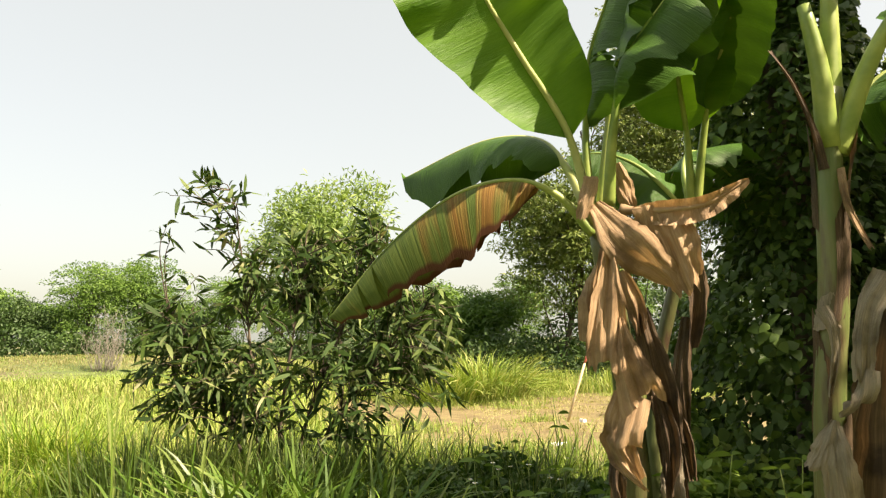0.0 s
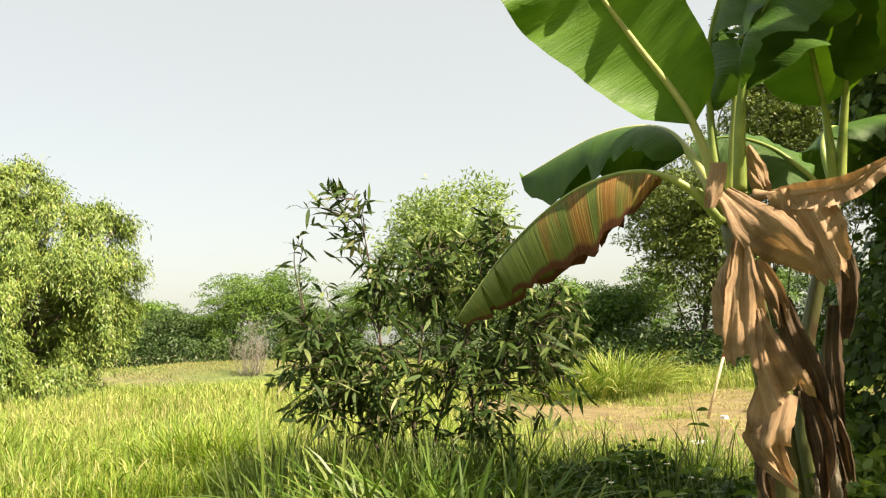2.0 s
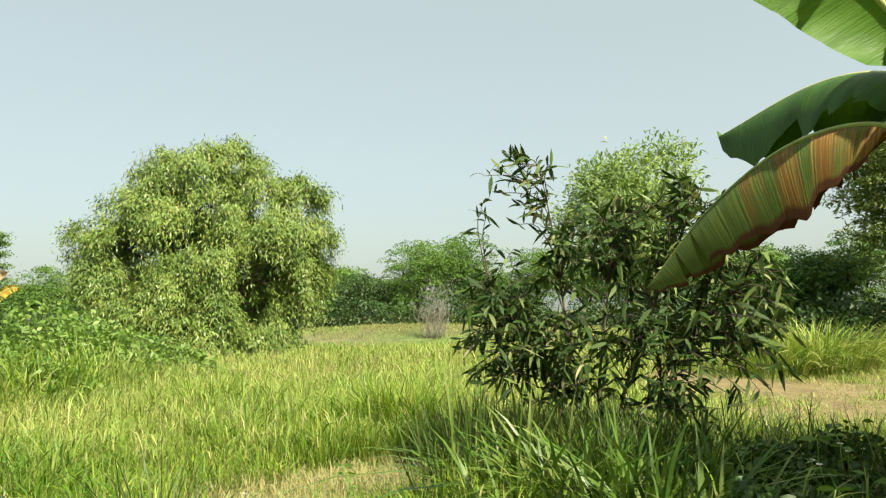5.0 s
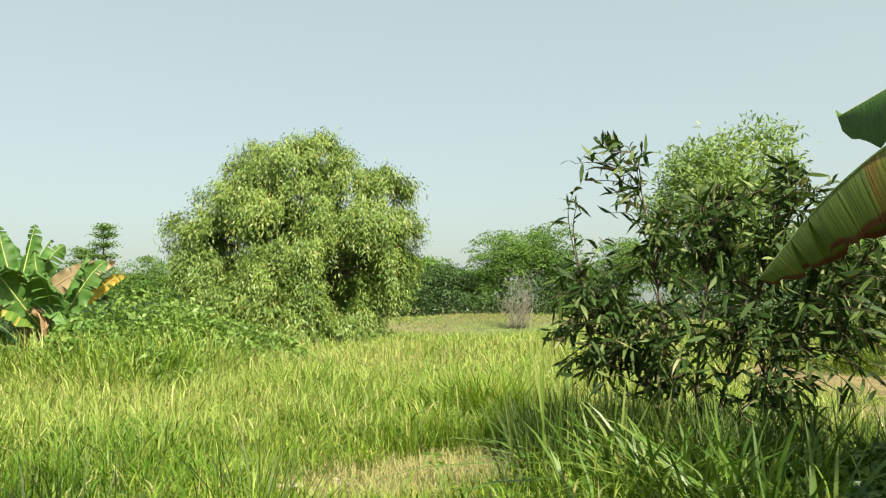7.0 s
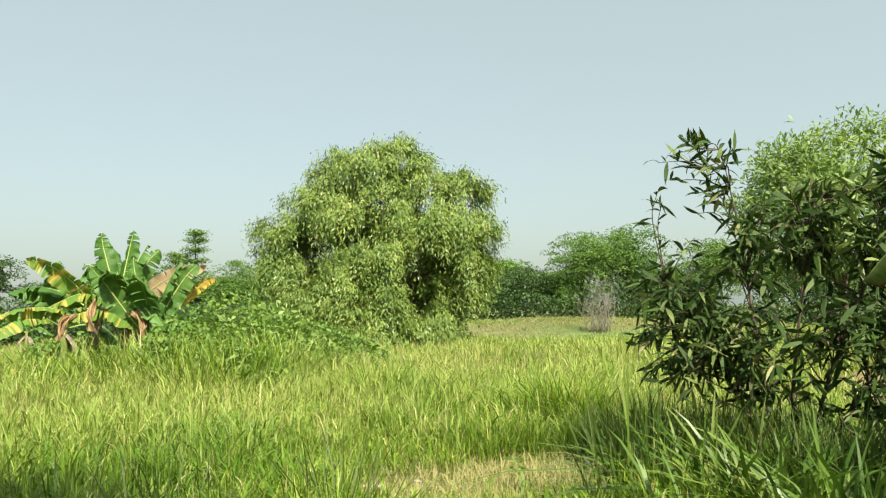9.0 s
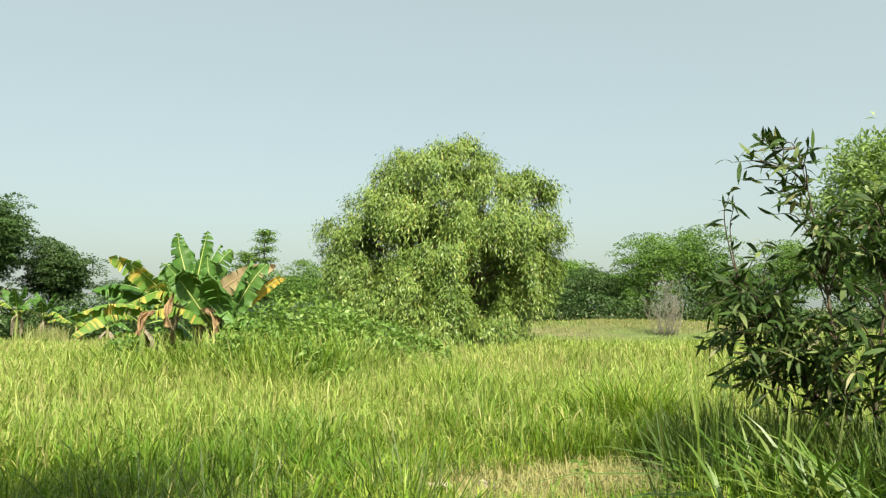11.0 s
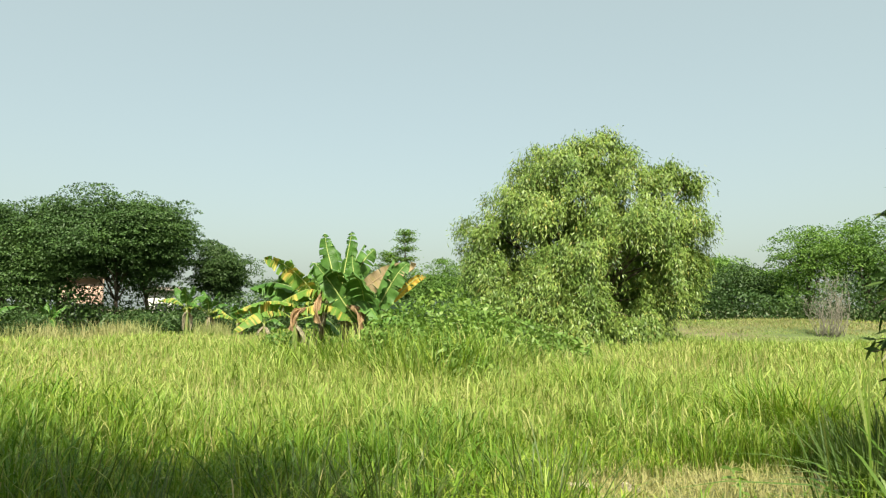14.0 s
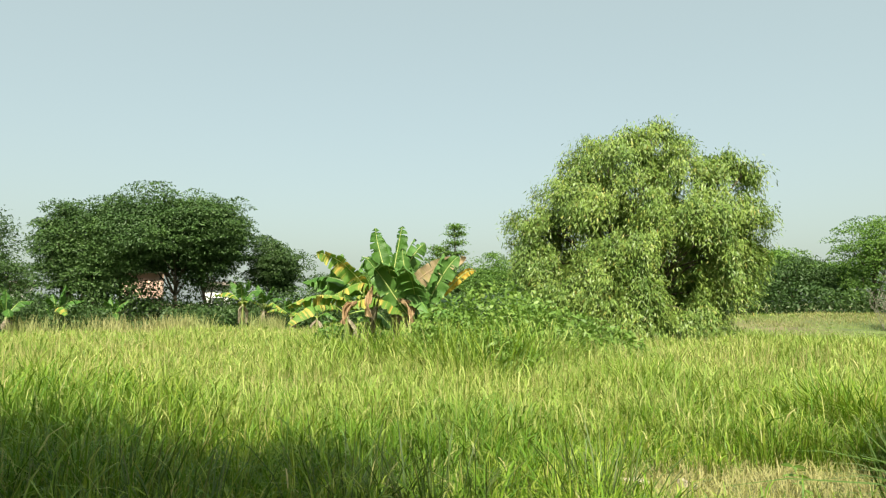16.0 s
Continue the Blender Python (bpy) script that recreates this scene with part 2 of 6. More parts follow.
def dry_material(name, tones):
    m, nt, b, out = nodes_of(name)
    fine = noise_of(nt, 1.0, 6.0, "UV", (16, 1.4, 1), 0.6)
    veins = noise_of(nt, 1.0, 3.0, "UV", (75, 2.5, 1), 0.6)
    big = noise_of(nt, 6.0, 7.0)
    col = ramp(nt, fine, tones)
    col = mixed(nt, ramp(nt, veins, [(0.42, (0.55,) * 3), (0.56, (0,) * 3)]), col, tones[0][1])
    col = mixed(nt, ramp(nt, big, [(0.47, (0, 0, 0)), (0.66, (0.9, 0.9, 0.9))]), col, tuple(0.5 * c for c in tones[0][1]))
    nt.links.new(col, b.inputs["Base Color"])
    b.inputs["Roughness"].default_value = 0.75
    bump(nt, mixed(nt, 0.5, fine, veins), 0.8, 0.008, b)
    see_through(nt, b, out, col, 0.2, (1.0, 0.85, 0.6))
    return m


def stem_material(name, a, c, d):
    m, nt, b, out = nodes_of(name)
    n = noise_of(nt, 5.0, 6.0, stretch=(2.5, 2.5, 0.5))
    col = ramp(nt, n, [(0.35, a), (0.52, c), (0.66, d)])
    nt.links.new(col, b.inputs["Base Color"])
    b.inputs["Roughness"].default_value = 0.4
    bump(nt, noise_of(nt, 40.0, 4.0, stretch=(3, 3, 0.15)), 0.35, 0.006, b)
    return m


def plain_material(name, a, c, scale=6.0, rough=0.8, metal=0.0):
    m, nt, b, out = nodes_of(name)
    n = noise_of(nt, scale, 6.0)
    nt.links.new(ramp(nt, n, [(0.3, a), (0.7, c)]), b.inputs["Base Color"])
    b.inputs["Roughness"].default_value, b.inputs["Metallic"].default_value = rough, metal
    bump(nt, n, 0.3, 0.01, b)
    return m


MAT_GROUND, MAT_SOIL = ground_material(), soil_material()
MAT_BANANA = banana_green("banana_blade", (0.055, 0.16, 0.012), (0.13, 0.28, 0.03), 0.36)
# darker blade: paints shade onto crowded near leaves; also for distant plants
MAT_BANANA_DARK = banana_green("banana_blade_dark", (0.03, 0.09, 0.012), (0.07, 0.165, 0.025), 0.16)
MAT_BANANA_FAR = banana_green("banana_blade_far", (0.05, 0.13, 0.025), (0.10, 0.20, 0.045), 0.10)
MAT_WITHER = banana_withering("withering_blade", ((0.08, 0.14, 0.03), (0.16, 0.22, 0.05)), ((0.16, 0.075, 0.02), (0.33, 0.19, 0.05), (0.52, 0.40, 0.12)), 0.63, 0.77, True)
MAT_YELLOWING = banana_withering("yellowing_blade", ((0.09, 0.20, 0.03), (0.15, 0.27, 0.05)), ((0.46, 0.33, 0.07), (0.56, 0.41, 0.10), (0.45, 0.30, 0.14)), 0.50, 0.60)
MAT_YELLOW = banana_withering("yellow_blade", ((0.52, 0.36, 0.05), (0.60, 0.44, 0.08)), ((0.50, 0.26, 0.05), (0.58, 0.34, 0.07), (0.42, 0.28, 0.14)), 0.5, 0.62)
MAT_PALE_DRY = banana_withering("bleached_blade", ((0.45, 0.36, 0.12), (0.5, 0.45, 0.2)), ((0.42, 0.30, 0.18), (0.56, 0.43, 0.28), (0.62, 0.52, 0.36)), 0.3, 0.5)
MAT_DRY = dry_material("dry_banana_leaf", [(0.25, (0.33, 0.205, 0.10)), (0.5, (0.47, 0.32, 0.18)), (0.8, (0.63, 0.47, 0.30))])
# dark brown dry leaf, with the shade between the stems put into its tones
MAT_DRY_DARK = dry_material("shaded_brown_banana_leaf", [(0.25, (0.06, 0.038, 0.02)), (0.5, (0.13, 0.085, 0.045)), (0.85, (0.30, 0.21, 0.12))])
MAT_DRY_GREY = dry_material("grey_banana_leaf", [(0.25, (0.22, 0.185, 0.125)), (0.5, (0.33, 0.29, 0.21)), (0.8, (0.46, 0.42, 0.31))])
MAT_MIDRIB = plain_material("midrib", (0.34, 0.42, 0.12), (0.48, 0.50, 0.20), 9.0, 0.4)
MAT_PETIOLE = plain_material("petiole", (0.16, 0.26, 0.05), (0.36, 0.43, 0.11), 7.0, 0.45)
MAT_BROWN_RIB = plain_material("brown_midrib", (0.30, 0.19, 0.10), (0.48, 0.36, 0.22), 9.0, 0.6)
MAT_STEM = stem_material("pseudostem", (0.13, 0.20, 0.05), (0.22, 0.27, 0.09), (0.14, 0.09, 0.05))
MAT_OLD_STEM = stem_material("old_pseudostem", (0.11, 0.16, 0.045), (0.15, 0.16, 0.06), (0.09, 0.055, 0.03))
MAT_DARK_STEM = stem_material("dark_pseudostem", (0.06, 0.085, 0.03), (0.11, 0.12, 0.045), (0.07, 0.045, 0.025))
MAT_STONE = plain_material("pale_stone", (0.32, 0.27, 0.19), (0.50, 0.45, 0.36), 9.0, 0.9)
MAT_WHITE = plain_material("white_litter", (0.7, 0.7, 0.68), (0.85, 0.85, 0.83), 9.0, 0.5)
MAT_PETAL = plain_material("white_petals", (0.75, 0.75, 0.68), (0.85, 0.85, 0.8), 30.0, 0.6)
MAT_STAMEN = plain_material("yellow_stamens", (0.6, 0.42, 0.04), (0.75, 0.55, 0.08), 60.0, 0.7)
MAT_STAKE = plain_material("peeled_stake", (0.5, 0.38, 0.22), (0.66, 0.54, 0.36), 14.0, 0.7)
MAT_RED = plain_material("red_paint", (0.5, 0.10, 0.07), (0.62, 0.20, 0.14), 20.0, 0.6)
MAT_PINK = plain_material("pink_plaster", (0.56, 0.38, 0.29), (0.66, 0.47, 0.37), 1.2, 0.9)
MAT_PLASTER = plain_material("white_plaster", (0.55, 0.56, 0.54), (0.72, 0.73, 0.70), 1.0, 0.9)
MAT_GREY_WALL = plain_material("grey_wall", (0.28, 0.29, 0.28), (0.42, 0.42, 0.40), 1.0, 0.9)
MAT_ROOF = plain_material("roof_sheet", (0.16, 0.13, 0.11), (0.26, 0.22, 0.19), 2.0, 0.6)
MAT_GLASS = plain_material("dark_window", (0.03, 0.035, 0.04), (0.06, 0.065, 0.07), 2.0, 0.15)


# ------------------------------------------------------------ geometry helpers
def vnoise(x, y, scale, seed=0):
    """Smooth value noise over the plan, 0 to 1."""
    x, y = np.asarray(x, float) / scale, np.asarray(y, float) / scale
    xi, yi = np.floor(x), np.floor(y)
    fx, fy = x - xi, y - yi
    fx, fy = fx * fx * (3 - 2 * fx), fy * fy * (3 - 2 * fy)

    def h(i, j):
        v = np.sin(i * 127.1 + j * 311.7 + seed * 74.7) * 43758.5453
        return v - np.floor(v)
    return (h(xi, yi) * (1 - fx) + h(xi + 1, yi) * fx) * (1 - fy) + (h(xi, yi + 1) * (1 - fx) + h(xi + 1, yi + 1) * fx) * fy


def bell(x, y, cx, cy, rx, ry):
    return np.exp(-(((x - cx) / rx) ** 2 + ((y - cy) / ry) ** 2))


def ground_z(x, y):
    x, y = np.asarray(x, float), np.asarray(y, float)
    r = np.hypot(x, y)
    z = (vnoise(x, y, 5.0, 3) - 0.5) * 0.22 + (vnoise(x, y, 1.3, 5) - 0.5) * 0.07
    z = z * np.clip(1.4 - r / 60, 0.15, 1)
    z = z + 0.45 * bell(x, y, -5.6, 15.2, 2.6, 1.6)
    z = z + 0.8 * bell(x, y, 4.0, 52.0, 16.0, 3.0) - 0.15 * bell(x, y, 3.0, 42.0, 12.0, 5.0)
    return z * np.clip((2000 - r) / 1500, 0, 1)


def spot(az, dist):
    """A place on the plan by its bearing from the walker and its distance."""
    return dist * math.sin(radians(az)), dist * math.cos(radians(az))


def mesh_of(name, geo, material, smooth=False):
    """geo: vertices, a list of face arrays and, if any, UVs per vertex."""
    verts, faces = np.asarray(geo[0], np.float32), [np.asarray(f, np.int32) for f in geo[1] if len(f)]
    me = bpy.data.meshes.new(name)
    me.vertices.add(len(verts))
    me.vertices.foreach_set("co", verts.ravel())
    loops = np.concatenate([f.ravel() for f in faces])
    sizes = np.concatenate([np.full(len(f), f.shape[1], np.int32) for f in faces])
    me.loops.add(len(loops))
    me.loops.foreach_set("vertex_index", loops)
    me.polygons.add(len(sizes))
    me.polygons.foreach_set("loop_start", np.concatenate([[0], np.cumsum(sizes)[:-1]]).astype(np.int32))
    me.polygons.foreach_set("loop_total", sizes)
    if smooth:
        me.polygons.foreach_set("use_smooth", np.ones(len(sizes), bool))
    if len(geo) > 2:
        layer = me.uv_layers.new(name="UVMap")
        layer.data.foreach_set("uv", np.asarray(geo[2], np.float32)[loops].ravel())
    me.update(calc_edges=True)
    me.validate()
    me.materials.append(material)
    return me


def thing(name, label, category, x, y, z=None, group="", kind=""):
    ob = new(name)
    ob.location = (x, y, float(ground_z(x, y)) if z is None else z)
    return tagged(ob, label, category, group, kind)


def part(name, geo, material, parent, label="", smooth=True):
    """geo is in world coordinates; the part hangs under its parent."""
    ob = new(name, mesh_of(name, geo, material, smooth))
    ob.parent = parent
    if not parent.parent:
        ob.matrix_parent_inverse = Matrix.Translation(-parent.location)
    return tagged(ob, label)


def stuff(name, geo, material, label, category, smooth=False):
    return tagged(new(name, mesh_of(name, geo, material, smooth)), label, category, "", "stuff")


def merge(geos):
    vs, fs, n = [], {}, 0
    for g in geos:
        vs.append(np.asarray(g[0], float))
        for f in g[1]:
            f = np.asarray(f)
            if len(f):
                fs.setdefault(f.shape[1], []).append(f + n)
        n += len(g[0])
    return np.concatenate(vs), [np.concatenate(f) for f in fs.values()]


def bezier(ctrl, n):
    """A smooth line through the control points."""
    c = np.asarray(ctrl, float)
    k = np.concatenate([[2 * c[0] - c[1]], c, [2 * c[-1] - c[-2]]])
    u = np.linspace(0, len(c) - 1 - 1e-6, n)
    i = u.astype(int)
    t = (u - i)[:, None]
    p0, p1, p2, p3 = k[i], k[i + 1], k[i + 2], k[i + 3]
    return 0.5 * (2 * p1 + (p2 - p0) * t + (2 * p0 - 5 * p1 + 4 * p2 - p3) * t * t + (3 * p1 - p0 - 3 * p2 + p3) * t ** 3)


def tangents(p):
    d = np.gradient(p, axis=0)
    return d / np.maximum(np.linalg.norm(d, axis=1, keepdims=True), 1e-9)


def tube(pts, radii, sides=7, wobble=0.0, seed=0):
    p = np.asarray(pts, float)
    r = np.broadcast_to(np.asarray(radii, float), (len(p),))
    t = tangents(p)
    ref = np.array([0.31, 0.95, 0.05]) if abs(t[0][2]) > 0.7 else np.array([0, 0, 1.0])
    a = np.cross(t, ref)
    a /= np.maximum(np.linalg.norm(a, axis=1, keepdims=True), 1e-9)
    b = np.cross(t, a)
    th = np.linspace(0, 2 * np.pi, sides, endpoint=False)
    rr = np.repeat(r[:, None], sides, 1)
    if wobble:
        rr = rr * (1 + wobble * (np.random.default_rng(seed).random((len(p), sides)) - 0.5))
    v = p[:, None] + rr[..., None] * (np.cos(th)[None, :, None] * a[:, None] + np.sin(th)[None, :, None] * b[:, None])
    n = len(p)
    i, j = np.meshgrid(np.arange(n - 1), np.arange(sides), indexing="ij")
    j2 = (j + 1) % sides
    q = np.stack([i * sides + j, i * sides + j2, (i + 1) * sides + j2, (i + 1) * sides + j], -1).reshape(-1, 4)
    caps = [[np.arange(sides)[::-1]], [np.arange(sides) + (n - 1) * sides]]
    return v.reshape(-1, 3), [q, np.array(caps[0]), np.array(caps[1])]


def unit(v):
    return v / np.maximum(np.linalg.norm(v, axis=-1, keepdims=True), 1e-9)


LONG = ((0.0, 0.12), (0.3, 1.0), (0.62, 0.85), (1.0, 0.0))
BROAD = ((0.0, 0.25), (0.22, 1.0), (0.6, 0.8), (1.0, 0.0))
CARD = ((0.0, 0.15), (0.45, 1.0), (1.0, 0.0))


def leaves(pos, way, length, width, rng, droop=0.15, shape=LONG, fold=0.15, flat=0.0, face=None):
    """Many separate leaves: pos and way (n, 3); they bend down towards their tips. face: where their upper sides look, roughly."""
    n = len(pos)
    way = unit(np.asarray(way, float))
    side = rng.normal(size=(n, 3))
    side[:, 2] *= 1 - flat
    if face is not None:
        side = np.cross(way, face + 0.45 * side)
    side = unit(np.cross(way, unit(np.cross(way, side + 1e-6))))
    nor = np.cross(way, side)
    length = np.broadcast_to(np.asarray(length, float), (n,))[:, None]
    width = np.broadcast_to(np.asarray(width, float), (n,))[:, None]
    rows, k = [], 0
    for s, w in shape:
        mid = pos + way * length * s
        mid = mid + np.array([0, 0, -1.0]) * length * droop * s * s
        if w > 0:
            lift = nor * width * fold * w
            rows += [mid - side * width * w * 0.5 + lift, mid + side * width * w * 0.5 + lift]
        else:
            rows.append(mid)
    v = np.stack(rows, 1)
    m = v.shape[1]
    base = (np.arange(n) * m)[:, None]
    quads = [base + np.array([[2 * i, 2 * i + 1, 2 * i + 3, 2 * i + 2]]) for i in range(len(shape) - 2)]
    tri = base + np.array([[m - 3, m - 2, m - 1]])
    return v.reshape(-1, 3), [np.concatenate(quads), tri]


REED = ((0.0, 0.8), (0.55, 1.0), (1.0, 0.0))
GRASS = ((0.0, 0.75), (0.4, 1.0), (0.75, 0.7), (1.0, 0.0))
FIVE = ((0.0, 0.7), (0.3, 1.0), (0.58, 0.9), (0.82, 0.6), (1.0, 0.0))


def arched(pos, a, lean, length, width, rng, shape=GRASS):
    """Grass blades that rise from their roots and bow over along the bearing a."""
    n = len(pos)
    out = np.stack([np.cos(a), np.sin(a), np.zeros(n)], 1)
    tw = a + np.pi / 2 + rng.normal(size=n) * 0.5
    side = np.stack([np.cos(tw), np.sin(tw), rng.normal(size=n) * 0.15], 1)
    L, W = np.broadcast_to(np.asarray(length, float), (n,))[:, None], np.broadcast_to(np.asarray(width, float), (n,))[:, None]
    lean = np.broadcast_to(np.asarray(lean, float), (n,))[:, None]
    rows = []
    for s, w in shape:
        mid = pos + out * L * lean * (0.3 * s + 0.6 * s * s) + np.array([0, 0, 1.0]) * L * (s - 0.48 * np.minimum(lean, 1.5) * s ** 2.4)
        rows += [mid - side * W * w * 0.5, mid + side * W * w * 0.5] if w > 0 else [mid]
    v = np.stack(rows, 1)
    m = v.shape[1]
    base = (np.arange(n) * m)[:, None]
    quads = [base + np.array([[2 * i, 2 * i + 1, 2 * i + 3, 2 * i + 2]]) for i in range(len(shape) - 2)]
    return v.reshape(-1, 3), [np.concatenate(quads), base + np.array([[m - 3, m - 2, m - 1]])]


def blades(x, y, height, width, rng, lean=0.35, shape=REED, sink=0.03):
    """Grass blades that stand on the ground."""
    n = len(x)
    pos = np.stack([x, y, ground_z(x, y) - sink], 1)
    return arched(pos, rng.random(n) * 2 * np.pi, lean * (0.3 + rng.random(n) ** 1.5 * 1.5), height, width, rng, shape)


def box(x0, x1, y0, y1, z0, z1):
    v = np.array([(x, y, z) for x in (x0, x1) for y in (y0, y1) for z in (z0, z1)], float)
    return v, [np.array([(0, 1, 3, 2), (4, 6, 7, 5), (0, 4, 5, 1), (2, 3, 7, 6), (0, 2, 6, 4), (1, 5, 7, 3)])]


def turned(geo, x, y, deg):
    c, s = math.cos(radians(deg)), math.sin(radians(deg))
    v = np.asarray(geo[0], float)
    w = v.copy()
    w[:, 0], w[:, 1] = x + c * v[:, 0] - s * v[:, 1], y + s * v[:, 0] + c * v[:, 1]
    return (w, *geo[1:])


# ------------------------------------------------------------ ground
def build_ground():
    rings = np.concatenate([np.arange(0.0, 20, 0.5), np.arange(20, 80, 2.0), np.geomspace(80, 3000, 24)])
    k = 144
    th = np.linspace(0, 2 * np.pi, k, endpoint=False)
    x = (rings[1:, None] * np.sin(th)).ravel()
    y = (rings[1:, None] * np.cos(th)).ravel()
    v = np.concatenate([[[0, 0, float(ground_z(0, 0))]], np.stack([x, y, ground_z(x, y)], 1)])
    i, j = np.meshgrid(np.arange(len(rings) - 2), np.arange(k), indexing="ij")
    j2 = (j + 1) % k
    q = np.stack([1 + i * k + j2, 1 + i * k + j, 1 + (i + 1) * k + j, 1 + (i + 1) * k + j2], -1).reshape(-1, 4)
    jj = np.arange(k)
    tri = np.stack([np.zeros(k, int), 1 + jj, 1 + (jj + 1) % k], 1)
    tagged(new("ground", mesh_of("ground", (v, [q, tri]), MAT_GROUND, True)), "uneven field soil with thin green cover", "ground", "", "structure")
    # the trodden clearing beside the banana plants, laid over the ground
    cx, cy, n = 10.2, 11.6, 48
    g = np.linspace(-1, 1, n)
    gx, gy = np.meshgrid(cx + 7.0 * g, cy + 7.0 * g, indexing="ij")
    edge = np.hypot(gx - cx, gy - cy) / (5.0 + 1.8 * vnoise(gx, gy, 1.8, 9))
    z = ground_z(gx, gy) + 0.03 - 0.25 * np.clip(edge - 0.9, 0, 1)
    v = np.stack([gx, gy, z], -1).reshape(-1, 3)
    i, j = np.meshgrid(np.arange(n - 1), np.arange(n - 1), indexing="ij")
    q = np.stack([i * n + j, (i + 1) * n + j, (i + 1) * n + j + 1, i * n + j + 1], -1).reshape(-1, 4)
    tagged(new("bare_clearing", mesh_of("bare_clearing", (v, [q]), MAT_SOIL, True)), "trodden dry soil with sparse grass", "ground", "", "structure")


build_ground()


# ------------------------------------------------------------ grass
def clearing(x, y):
    """1 where the soil lies bare or the grass is short."""
    c = bell(x, y, 10.2, 11.6, 4.6, 4.6) * 1.7
    c = c + bell(x, y, 7.6, 8.6, 2.6, 2.0) * 1.1
    c = c + bell(x, y, -0.25, 6.5, 1.45, 0.8) * 1.2 + bell(x, y, 0.5, 7.4, 0.8, 0.6)
    # gap showing dark soil, made to stand for shade under a tussock
    c = c + bell(x, y, 0.62, 9.2, 0.8, 0.5) * 1.4
    c = c + bell(x, y, 0.0, 0.0, 1.6, 1.6) * 3
    return np.clip(c, 0, 1)


def scatter(rng, n, az0, az1, d0, d1, power=1.0):
    a = np.radians(az0 + rng.random(n) * (az1 - az0))
    d = d0 + (d1 - d0) * rng.random(n) ** power
    return d * np.sin(a), d * np.cos(a)


def tufted(rng, cx, cy, per, height, width, spread, lean, shape=GRASS):
    """Blades that spring from common roots and arch outwards; half of them are leaves that part from the stalks higher up."""
    n = len(cx) * per
    a = rng.random(n) * 2 * np.pi
    r = np.repeat(np.broadcast_to(spread, cx.shape), per) * rng.random(n) ** 0.7
    x, y = np.repeat(cx, per) + r * np.cos(a), np.repeat(cy, per) + r * np.sin(a)
    h = np.repeat(height, per) * (0.5 + 0.6 * rng.random(n))
    high = rng.random(n) < 0.5
    z = ground_z(x, y) - 0.03 + np.where(high, h * (0.25 + 0.5 * rng.random(n)), 0)
    over = np.where(high, 0.35 + 1.0 * rng.random(n), lean * (0.1 + rng.random(n) ** 1.6 * 1.4))
    w = np.repeat(width, per) * (0.6 + 0.7 * rng.random(n)) * np.where(high, 1.1, 1.0)
    return arched(np.stack([x, y, z], 1), a + rng.normal(size=n) * 0.9, over, h * np.where(high, 0.3 + 0.25 * rng.random(n), 1.0), w, rng, shape)


